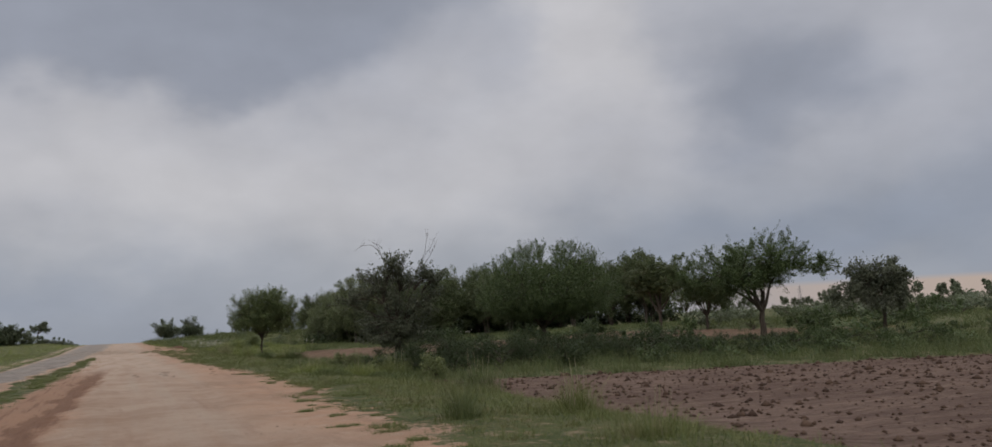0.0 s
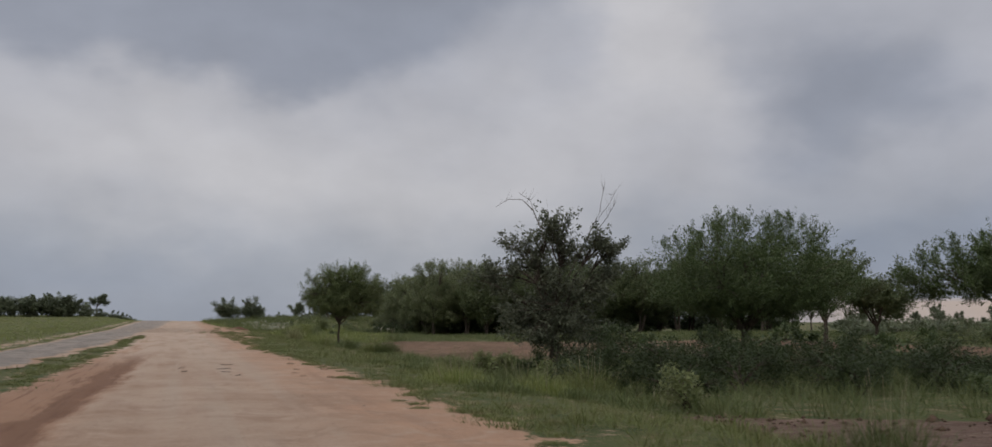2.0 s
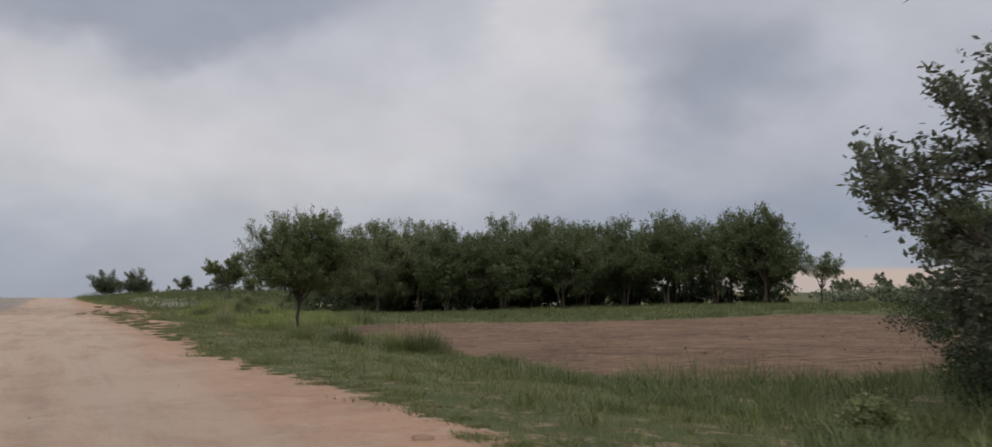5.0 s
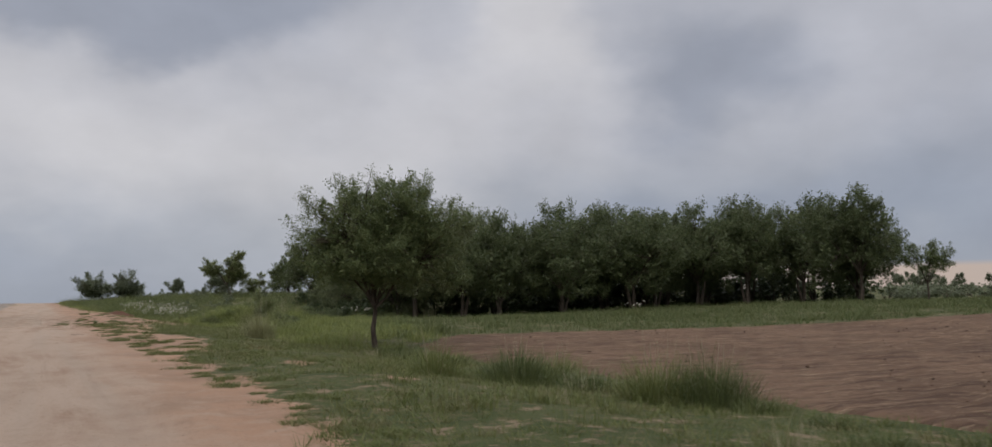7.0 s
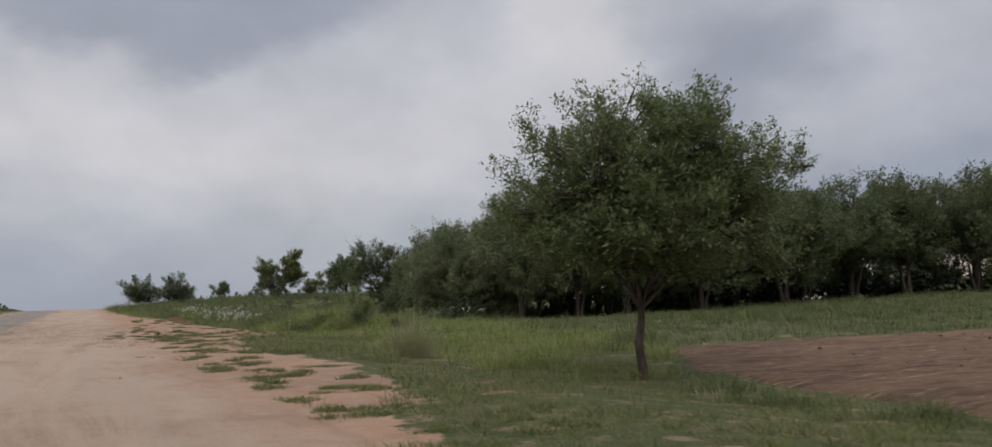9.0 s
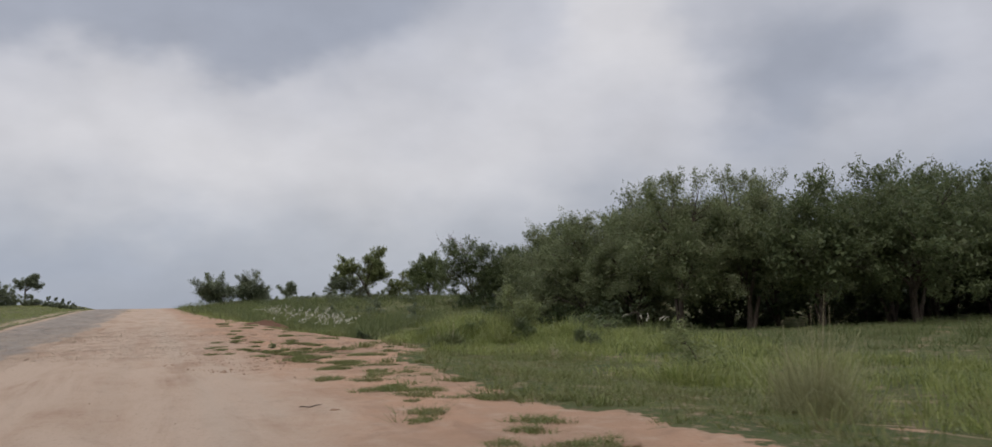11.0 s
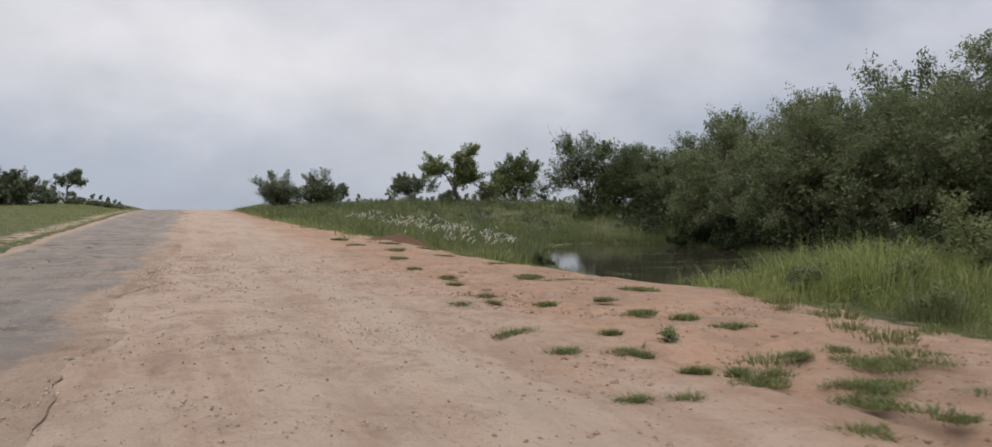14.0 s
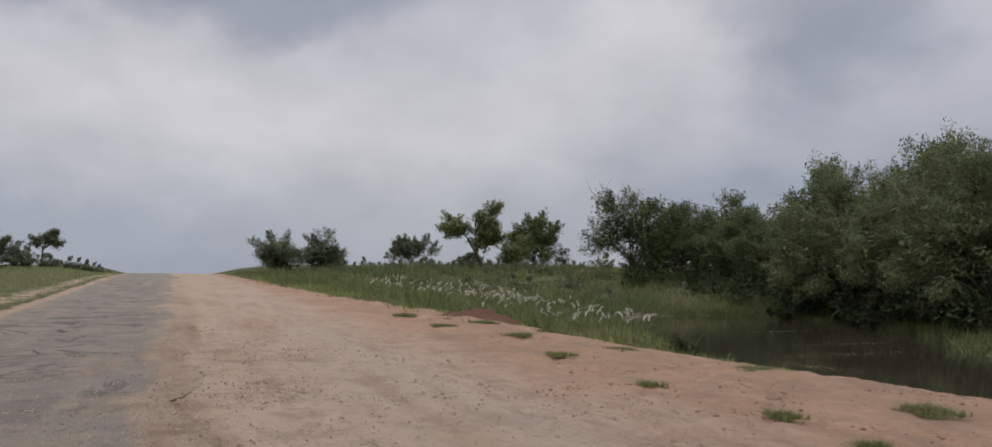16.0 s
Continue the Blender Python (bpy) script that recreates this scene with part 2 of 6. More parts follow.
def mat_asphalt():
    m = Mat("worn_asphalt", 0.95)
    m.p.inputs["Specular IOR Level"].default_value = 0.12
    c = m.mix(m.step(m.noise(0.7, 6, 0.65), 0.35, 0.65), (0.305, 0.267, 0.236), (0.400, 0.347, 0.302))
    c = m.mix(m.math("MULTIPLY", m.step(m.noise(1.0, 4, 0.6, (1.8, 0.12, 1)), 0.5, 0.68), 0.6), c, (0.436, 0.371, 0.326))
    c = m.mix(m.math("MULTIPLY", m.step(m.noise(0.6, 7, 0.7, (1.3, 0.7, 1), 0.8), 0.55, 0.62), 0.7), c, (0.184, 0.159, 0.144))
    c = m.mix(m.math("MULTIPLY", m.step(m.noise(1.6, 8, 0.75, (1, 0.8, 1), 0.5), 0.52, 0.62), 0.8), c, (0.480, 0.382, 0.310))
    c = m.mix(m.math("MULTIPLY", m.step(m.noise(5.0, 6, 0.75), 0.56, 0.66), 0.6), c, (0.145, 0.123, 0.110))
    c = m.mix(m.math("MULTIPLY", m.step(m.noise(60, 2), 0.55, 0.7), 0.5), c, (0.112, 0.103, 0.097))
    c = m.mix(m.math("MULTIPLY", m.math("SUBTRACT", 1.0, m.step(m.voronoi(24.0), 0.12, 0.3)), 0.45), c, (0.491, 0.414, 0.353))
    crack = m.math("SUBTRACT", 1.0, m.step(m.voronoi(0.9, "DISTANCE_TO_EDGE"), 0.0, 0.035))
    c = m.mix(m.math("MULTIPLY", m.math("MULTIPLY", crack, m.math("SUBTRACT", 1.0, m.step(m.attr("rim"), 0.05, 0.4))), m.step(m.noise(0.5, 2), 0.45, 0.6)), c, (0.112, 0.097, 0.090))
    rim = m.math("ADD", m.attr("rim"), m.math("MULTIPLY", m.math("SUBTRACT", m.noise(0.6, 8, 0.75, (1, 0.4, 1)), 0.5), 3.0))
    rim = m.math("ADD", rim, m.math("MULTIPLY", m.math("SUBTRACT", m.noise(3.2, 7, 0.75), 0.5), 1.0))
    c = m.mix(m.step(rim, 0.25, 0.95), c, sand_colour(m))
    m.base(c)
    m.bump(m.math("ADD", m.noise(45, 3), m.math("MULTIPLY", m.noise(2.6, 9, 0.8), 2.8)), 0.9, 0.035)
    return m.m


def mat_field(name, light, dark, crumb, furrow, straw_col, straw_scale, straw_part):
    m = Mat(name, 0.9)
    c = m.mix(m.step(m.noise(0.22, 5), 0.35, 0.65), light, dark)
    c = m.mix(m.step(m.noise(3.5, 6, 0.7), 0.5, 0.72), c, crumb)
    c = m.mix(m.math("MULTIPLY", m.step(m.noise(11, 4), 0.55, 0.7), 0.6), c, tuple(v * 0.6 for v in dark))
    lines = m.noise(1.0, 4, 0.6, (0.5, 3.2, 1), 0.6)
    c = m.mix(m.math("MULTIPLY", m.step(lines, 0.48, 0.6), 0.6), c, furrow)
    straw = m.noise(straw_scale, 7, 0.72, (0.4, 2.6, 1), 0.8)
    c = m.mix(m.math("MULTIPLY", m.step(straw, 0.54, 0.64), straw_part), c, straw_col)
    m.base(c)
    m.bump(m.math("ADD", m.noise(8, 6, 0.7), m.math("MULTIPLY", lines, -1.0)), 1.0, 0.1)
    return m.m


def mat_soil(name, a, b, rough=0.95):
    m = Mat(name, rough)
    c = m.mix(m.island(), a, b)
    m.base(m.mix(m.math("MULTIPLY", m.noise(12, 4), 0.5), c, tuple(v * 0.6 for v in a)))
    m.bump(m.noise(30, 4), 0.5, 0.02)
    return m.m


def mat_leaf(name, a, b, c, translucent=0.25, dry=None):
    m = Mat(name, 0.48)
    m.p.inputs["Specular IOR Level"].default_value = 0.3
    col = m.mix(m.island(), a, b)
    col = m.mix(m.math("MULTIPLY", m.step(m.noise(0.9, 3), 0.5, 0.7), 0.6), col, c)
    if dry:
        col = m.mix(m.math("MULTIPLY", m.step(m.noise(3.2, 5, 0.65), 0.5, 0.66), 0.5), col, dry)
    m.base(col)
    tr = m.t.nodes.new("ShaderNodeBsdfTranslucent")
    m.t.links.new(col, tr.inputs[0])
    mx = m.t.nodes.new("ShaderNodeMixShader")
    mx.inputs[0].default_value = translucent
    m.t.links.new(m.p.outputs[0], mx.inputs[1])
    m.t.links.new(tr.outputs[0], mx.inputs[2])
    m.t.links.new(mx.outputs[0], m.t.nodes["Material Output"].inputs[0])
    return m.m


def mat_bark(name, a, b):
    m = Mat(name, 0.9)
    n = m.noise(10, 6, 0.65, (1, 1, 0.25))
    m.base(m.mix(m.step(n, 0.35, 0.65), a, b))
    m.bump(n, 0.8, 0.03)
    return m.m


def mat_water():
    m = Mat("pond_water", 0.04)
    m.base(m.mix(m.step(m.noise(0.5, 4), 0.4, 0.7), (0.05, 0.046, 0.032), (0.066, 0.057, 0.04)))
    m.p.inputs["Specular IOR Level"].default_value = 0.5
    m.p.inputs["IOR"].default_value = 1.33
    m.bump(m.noise(3.0, 3, 0.5, (1, 2.5, 1)), 0.06, 0.03)
    return m.m


TRACK, GROUND, ASPHALT, WATER = mat_track(), mat_ground(), mat_asphalt(), mat_water()
FIELD_NEAR = mat_field("damp_ploughed_earth", (0.225, 0.148, 0.112), (0.16, 0.10, 0.075), (0.29, 0.2, 0.15), (0.115, 0.068, 0.05), (0.33, 0.235, 0.175), 1.6, 0.6)
FIELD_FAR = mat_field("ploughed_earth", (0.252, 0.155, 0.1), (0.18, 0.108, 0.069), (0.33, 0.225, 0.15), (0.085, 0.046, 0.03), (0.42, 0.30, 0.195), 2.8, 0.85)
CLOD = mat_soil("earth_clod", (0.07, 0.042, 0.03), (0.15, 0.095, 0.065))
STONE = mat_soil("brown_stone", (0.44, 0.325, 0.245), (0.30, 0.205, 0.145))
GRAVEL = mat_soil("pale_gravel", (0.60, 0.49, 0.39), (0.32, 0.245, 0.185))
CRUMB = mat_soil("sand_crust", (0.42, 0.285, 0.2), (0.27, 0.165, 0.11))
RED_EARTH = mat_soil("red_earth", (0.20, 0.105, 0.068), (0.13, 0.068, 0.045))
LEAF_ACACIA = mat_leaf("acacia_leaf", (0.078, 0.115, 0.048), (0.148, 0.186, 0.075), (0.10, 0.118, 0.06), 0.36)
LEAF_ROAD = mat_leaf("rosewood_leaf", (0.122, 0.164, 0.072), (0.222, 0.25, 0.112), (0.168, 0.182, 0.095), 0.46)
LEAF_BROAD = mat_leaf("broad_leaf", (0.11, 0.125, 0.085), (0.19, 0.20, 0.13), (0.14, 0.142, 0.105), 0.42)
LEAF_GROVE = mat_leaf("grove_leaf", (0.105, 0.138, 0.066), (0.18, 0.205, 0.097), (0.17, 0.172, 0.105), 0.5)
LEAF_LIGHT = mat_leaf("willowy_leaf", (0.19, 0.225, 0.10), (0.275, 0.295, 0.13), (0.225, 0.23, 0.115), 0.45)
# Grove leaf colour lightened at the pond, so haze is painted into it.
LEAF_POND_HAZED = mat_leaf("hazed_pond_leaf", (0.16, 0.195, 0.10), (0.265, 0.288, 0.148), (0.245, 0.238, 0.155), 0.5)
# Paler leaf for far trees; distance haze is put into the colour.
LEAF_HAZE = mat_leaf("far_haze_leaf", (0.15, 0.18, 0.115), (0.235, 0.26, 0.16), (0.19, 0.195, 0.135), 0.45)
# Shrub leaf darkened: the shade beneath trees is put into its colour.
LEAF_SHRUB = mat_leaf("shaded_shrub_leaf", (0.042, 0.062, 0.025), (0.076, 0.097, 0.04), (0.056, 0.064, 0.034), 0.4)
GRASS = mat_leaf("verge_grass", (0.118, 0.152, 0.048), (0.215, 0.228, 0.083), (0.225, 0.19, 0.10), 0.32, (0.31, 0.245, 0.145))
GRASS_TALL = mat_leaf("tall_grass", (0.16, 0.20, 0.066), (0.275, 0.282, 0.112), (0.28, 0.25, 0.14), 0.3)
GRASS_MOUND = mat_leaf("mound_grass", (0.18, 0.228, 0.068), (0.345, 0.37, 0.122), (0.26, 0.262, 0.11), 0.35, (0.29, 0.275, 0.14))
GRASS_PALE = mat_leaf("pale_reed", (0.27, 0.275, 0.135), (0.39, 0.375, 0.21), (0.33, 0.30, 0.18), 0.35)
GRASS_DARK = mat_leaf("rank_grass", (0.10, 0.135, 0.05), (0.185, 0.203, 0.084), (0.16, 0.16, 0.075), 0.32)
GRASS_DRY = mat_leaf("dry_stalk", (0.36, 0.31, 0.2), (0.45, 0.40, 0.27), (0.30, 0.27, 0.16), 0.3)
PLUME = mat_leaf("silky_plume", (0.66, 0.62, 0.54), (0.78, 0.74, 0.66), (0.60, 0.56, 0.47), 0.4)
BARK = mat_bark("dark_bark", (0.055, 0.042, 0.033), (0.12, 0.095, 0.075))
DEAD = mat_bark("dead_twig", (0.12, 0.10, 0.085), (0.20, 0.17, 0.15))
STEEL = mat_soil("far_steel", (0.16, 0.17, 0.19), (0.2, 0.2, 0.22), 0.6)


# ---- mesh helpers ----
def quick_mesh(name, verts, faces, mat, smooth=False):
    """A mesh from arrays; faces: one array, or several of 3 or 4 corners."""
    me = bpy.data.meshes.new(name)
    faces = faces if isinstance(faces, list) else [faces]
    verts = np.asarray(verts, np.float32)
    me.vertices.add(len(verts))
    me.vertices.foreach_set("co", verts.ravel())
    loops = np.concatenate([np.asarray(f, np.int32).ravel() for f in faces])
    sizes = np.concatenate([np.full(len(f), f.shape[1], np.int32) for f in faces])
    me.loops.add(len(loops))
    me.loops.foreach_set("vertex_index", loops)
    me.polygons.add(len(sizes))
    me.polygons.foreach_set("loop_start", np.r_[0, np.cumsum(sizes)[:-1]].astype(np.int32))
    if smooth:
        me.polygons.foreach_set("use_smooth", np.ones(len(sizes), bool))
    me.materials.append(mat)
    me.update(calc_edges=True)
    return me


def part(name, me, parent, label=""):
    ob = new(name, me)
    ob.parent = parent
    if label:
        ob["label"] = label
    return ob


def tube(path, r0, r1, sides=6):
    """Verts and quads of a tapering tube along a path."""
    path = np.asarray(path, float)
    n = len(path)
    d = np.gradient(path, axis=0)
    d /= np.linalg.norm(d, axis=1, keepdims=True) + 1e-9
    ref = np.where(np.abs(d[:, 2:3]) > 0.9, [[1.0, 0, 0]], [[0, 0, 1.0]])
    a = np.cross(d, ref)
    a /= np.linalg.norm(a, axis=1, keepdims=True) + 1e-9
    b = np.cross(d, a)
    ang = np.arange(sides) * 2 * np.pi / sides
    r = np.linspace(r0, r1, n)[:, None, None]
    v = path[:, None] + r * (np.cos(ang)[None, :, None] * a[:, None] + np.sin(ang)[None, :, None] * b[:, None])
    i = np.arange(n - 1)[:, None] * sides
    j = np.arange(sides)[None]
    k = (j + 1) % sides
    f = np.stack([i + j, i + k, i + sides + k, i + sides + j], -1).reshape(-1, 4)
    return v.reshape(-1, 3), f


def joined(pieces):
    vs, fs, at = [], [], 0
    for v, f in pieces:
        vs.append(v)
        fs.append(f + at)
        at += len(v)
    return np.concatenate(vs), np.concatenate(fs)


def bent(rng, a, b, n=6, sag=0.12, lift=0.0):
    """A wandering path from a to b."""
    a, b = np.asarray(a, float), np.asarray(b, float)
    t = np.linspace(0, 1, n)[:, None]
    length = np.linalg.norm(b - a)
    wob = np.cumsum(rng.normal(0, sag * length / n, (n, 3)), 0)
    p = a + (b - a) * t + (wob - wob[-1:] * t) + np.array([0, 0, lift * length]) * np.sin(np.pi * t)
    p[0], p[-1] = a, b
    return p


def leaf_faces(rng, centres, size, long=1.7, droop=0.0, along=None, oval=False):
    """A pointed leaf, one face, for each centre; oval: four corners, pointed at both ends."""
    n = len(centres)
    az, tilt = rng.uniform(0, 2 * np.pi, n), rng.normal(0.15 - droop, 0.5, n)
    d = np.stack([np.cos(az) * np.cos(tilt), np.sin(az) * np.cos(tilt), np.sin(tilt)], 1)
    if along is not None:
        d = d * 0.75 + along
        d /= np.linalg.norm(d, axis=1, keepdims=True) + 1e-9
    up = np.stack([rng.normal(0, 0.5, n), rng.normal(0, 0.5, n), np.ones(n)], 1)
    s = np.cross(d, up)
    s /= np.linalg.norm(s, axis=1, keepdims=True) + 1e-9
    l = (size * rng.uniform(0.65, 1.35, n))[:, None]
    w = l / long
    if oval:
        v = np.stack([centres - d * l / 2, centres - d * l * 0.08 + s * w / 2, centres + d * l / 2, centres - d * l * 0.08 - s * w / 2], 1)
        return v.reshape(-1, 3), np.arange(4 * n).reshape(-1, 4)
    v = np.stack([centres - d * l / 2 - s * w / 2, centres - d * l * 0.35 + s * w / 2, centres + d * l / 2], 1)
    return v.reshape(-1, 3), np.arange(3 * n).reshape(-1, 3)


def lump(dirs, seed, freq=2.2):
    return np.array([noise.noise(Vector(d) * freq + Vector((seed * 3.7, seed * 1.3, seed * 5.1))) for d in dirs])


# ---- the lie of the land ----
def sstep(v, a, b):
    t = np.clip((v - a) / (b - a), 0, 1)
    return t * t * (3 - 2 * t)


POND = np.array([(13.6, 108.8), (12.7, 114), (13.2, 119), (14, 124), (15.6, 130), (19, 136), (23, 138.6), (27, 137.5), (27.5, 132), (25.5, 126.5), (23.0, 121.8), (20.6, 118.8), (17.4, 113.4)])


def pond_distance(x, y):
    """Metres from the pond's rim, below nought inside."""
    px, py = np.atleast_1d(x).ravel(), np.atleast_1d(y).ravel()
    best, inside = np.full(px.shape, 1e9), np.zeros(px.shape, bool)
    for (ax, ay), (bx, by) in zip(POND, np.roll(POND, -1, 0)):
        t = np.clip(((px - ax) * (bx - ax) + (py - ay) * (by - ay)) / ((bx - ax) ** 2 + (by - ay) ** 2), 0, 1)
        best = np.minimum(best, np.hypot(px - ax - t * (bx - ax), py - ay - t * (by - ay)))
        cross = ((ay > py) != (by > py)) & (px < (bx - ax) * (py - ay) / (by - ay + 1e-12) + ax)
        inside ^= cross
    return np.where(inside, -best, best).reshape(np.shape(x))


def land(x, y):
    """Height of the ground."""
    x, y = np.asarray(x, float), np.asarray(y, float)
    h = 0.35 * sstep(y, 110, 190)
    h = h - sstep(x, 6.5, 11.5) * (0.36 * (1 - sstep(y, 135, 165)) + 0.45 * sstep(y, 104, 118) * (1 - sstep(y, 148, 172))) + 0.6 * sstep(x, 28, 60) * (1 - sstep(y, 90, 200))
    h = h + 0.85 * sstep(x, 4, 26) * sstep(y, 150, 180)
    h = h + 0.75 * sstep(-x, 7, 15) * sstep(y, 170, 230)
    aside = sstep(np.abs(x - 1), 9, 22)
    h = h - sstep(y, 200, 250) * (1 - aside) * 0.02 * np.clip(y - 200, 0, 2500) - aside * (1 - sstep(x, 60, 260)) * 0.02 * np.clip(y - 360, 0, 2500)
    h = h + 0.35 * np.exp(-(((x - 13.2) / 2.6) ** 2) - ((y - 104.5) / 3.0) ** 2)
    near = (np.abs(x - 20) < 30) & (np.abs(y - 124) < 40)
    if near.any():
        d = pond_distance(x[near], y[near])
        pit = -1.02 - 0.5 * sstep(-d, 0, 3)
        k = 1 - sstep(d, -0.2, 4.2)
        hn = h[near]
        h[near] = hn * (1 - k) + pit * k
    return h


def ground_z(x, y):
    return float(land(np.array([x]), np.array([y]))[0])


def wave(x, y, f, s):
    """Smooth unevenness, cheap, between -1 and 1."""
    return (np.sin(x * f + s) * np.cos(y * f * 0.83 + s * 1.7) + 0.6 * np.sin(x * f * 2.3 - y * f * 1.9 + s) + 0.4 * np.cos(x * f * 4.1 + y * f * 3.7 - s)) / 2


LATTICE = np.random.default_rng(99).uniform(-1, 1, (256, 256))


def rough(x, y, size, octaves=4):
    """Uneven relief, lumps of that size and smaller, between about -1 and 1."""
    total, amp = 0.0, 1.0
    for k in range(octaves):
        u, v = x / size + 17.3 * k, y / size + 5.9 * k
        i, j = np.floor(u).astype(int), np.floor(v).astype(int)
        a, b = u - i, v - j
        a, b = a * a * (3 - 2 * a), b * b * (3 - 2 * b)
        g = lambda p, q: LATTICE[p % 256, q % 256]
        total = total + amp * ((g(i, j) * (1 - a) + g(i + 1, j) * a) * (1 - b) + (g(i, j + 1) * (1 - a) + g(i + 1, j + 1) * a) * b)
        amp, size = amp * 0.55, size * 0.5
    return total / 1.6


def track_left(y):
    return np.interp(y, [-30, 10, 20, 33, 45, 60, 85, 100, 240], [-0.9, -0.8, -0.6, -0.2, 0.1, 0.0, -0.2, -0.6, -0.2]) + 0.12 * wave(y, y, 0.7, 2)


def track_right(y):
    return np.interp(y, [-30, 15, 24, 31, 36, 44, 60, 72, 80, 95, 130, 165, 240], [3.9, 4.0, 4.1, 4.8, 5.0, 4.7, 4.2, 4.0, 4.1, 4.3, 4.8, 4.5, 4.2]) + 0.3 * rough(y, y * 0, 1.6, 4) + 0.1 * wave(y, y, 0.9, 5)


def asphalt_left(y):
    return np.interp(y, [-30, 40, 60, 110, 130, 180, 240], [-6.3, -5.2, -5.0, -5.1, -5.6, -5.8, -5.4]) + 0.12 * wave(y, y, 0.8, 1)


def asphalt_right(y):
    return np.interp(y, [-30, 37, 50, 60, 75, 97, 105, 127, 150, 240], [-3.3, -2.7, -2.4, -1.7, -1.3, -1.2, -0.9, -0.2, 0.0, 0.1]) + 0.12 * wave(y, y, 1.3, 7) + 0.45 * rough(y, y * 0 + 4.2, 2.2, 4)


BARE = [(9.3, 80.9, 0.7, 0.5), (9.45, 78.5, 0.5, 0.6), (9.1, 76.7, 0.5, 0.5), (9.0, 75.2, 0.6, 0.4), (7.4, 72.6, 0.8, 0.6), (6.9, 67.5, 0.6, 0.9), (7.6, 63.6, 0.5, 0.6)]


def sand_mask(x, y):
    """How bare the ground is: 1 sand, 0 grown over."""
    reach = np.interp(y, [20, 34, 44, 58, 66, 90], [2.6, 2.4, 1.7, 1.4, 2.3, 1.4])
    near_track = 1 - sstep(x, track_right(y) - 0.1, track_right(y) + reach)
    bank_edge = np.interp(y, [60, 74, 79, 84, 92, 95, 98, 102, 106, 112, 118, 128, 140, 170], [4.0, 6.0, 6.8, 5.9, 6.5, 7.3, 9.0, 9.7, 9.9, 10.4, 9.4, 6.8, 5.8, 4.9])
    bank = (1 - sstep(x, bank_edge - 0.5, bank_edge + 0.9)) * sstep(y, 69, 74)
    lead = np.interp(y, [0, 12, 48, 62], [1.2, 1.75, 1.75, 1.2])
    left = sstep(x, track_left(y) - lead, track_left(y) - 0.45 * (lead - 0.6)) + 0.22 * sstep(x, asphalt_right(y) - 0.4, asphalt_right(y) + 0.2)
    left = np.maximum(left, sstep(y, 72, 95) * sstep(x, asphalt_right(y) - 0.5, asphalt_right(y)))
    shoulder = 0.55 * np.exp(-(((x - asphalt_left(y) + 1.0) / 1.1) ** 2))
    s = np.maximum(near_track, bank) * np.clip(left, 0, 1) + shoulder
    for bx, by, wide, deep in BARE:
        s = s + 0.62 * np.exp(-(((x - bx) / wide) ** 2) - ((y - by) / deep) ** 2)
    return np.clip(s, 0, 1)


def grid_mesh(name, xs, ys, mat, height, attrs=None):
    X, Y = np.meshgrid(xs, ys) if np.ndim(xs) == 1 else (xs, ys)
    ny, nx = X.shape
    Z = height(X, Y)
    i = np.arange(ny - 1)[:, None] * nx + np.arange(nx - 1)[None]
    f = np.stack([i, i + 1, i + nx + 1, i + nx], -1).reshape(-1, 4)
    me = quick_mesh(name, np.stack([X, Y, Z], -1).reshape(-1, 3), f, mat, True)
    for key, fn in (attrs or {}).items():
        a = me.attributes.new(key, "FLOAT", "POINT")
        a.data.foreach_set("value", fn(X, Y).astype(np.float32).ravel())
    return me


xs = np.r_[-2500, -1200, -600, -300, -150, -80, -50, np.arange(-36, -10, 2), np.arange(-10, 2, 0.3), np.arange(2, 10, 0.13), np.arange(10, 20, 0.3), np.arange(20, 34, 0.8), np.arange(34, 80, 3), 90, 120, 180, 300, 600, 1200, 2500]
ys = np.r_[-1500, -600, -250, -100, -50, -25, np.arange(-12, 60, 0.6), np.arange(60, 88, 0.4), np.arange(88, 118, 0.16), np.arange(118, 136, 0.4), np.arange(136, 200, 1.5), np.arange(200, 300, 5), 330, 400, 520, 700, 950, 1300, 1800, 2600]


def overlay_cut(x, y):
    """Sinks the sheet a little beneath the road, the track, and the fields."""
    a = ((x > asphalt_left(y) + 0.35) & (x < asphalt_right(y) - 0.35)) | ((x > track_left(y) + 0.35) & (x < track_right(y) - 0.35))
    return np.where(a & (y < 238) & (y > -28), 0.12, 0.0)


def runnels(x, y):
    """Small channels that rain has cut into the sand."""
    g = rough(0.6 * x + 0.5 * y, y - 0.7 * x, 2.4, 3)
    return -0.06 * np.exp(-((g / 0.09) ** 2)) - 0.03 * sstep(rough(x + 50, y, 1.1, 4), 0.0, 0.12)


def ground_height(x, y):
    uneven = 0.04 * rough(x, y, 1.6) + 0.02 * rough(x, y, 0.5, 2)
    bank = sstep(y, 84, 94) * (1 - sstep(y, 128, 140)) * sstep(x, 2.0, 3.5) * (1 - sstep(x, 8, 10))
    gully = -0.07 * np.exp(-(((x - 4.2 + 0.35 * (y - 100) * 0.3 + 0.3 * wave(y, y, 0.9, 2)) / 0.22) ** 2)) * (np.abs(y - 101) < 9)
    return land(x, y) + uneven * sstep(x, 4, 7) + bank * (0.06 * rough(x, y, 1.3, 4) + 0.025 * rough(x, y, 0.45, 2) + gully + runnels(x, y)) - overlay_cut(x, y)


ground = tagged(new("ground", grid_mesh("ground", xs, ys, GROUND, ground_height, {"sand": sand_mask})), "grassy and sandy soil beside the road, reaching the horizon", "ground", kind="structure")


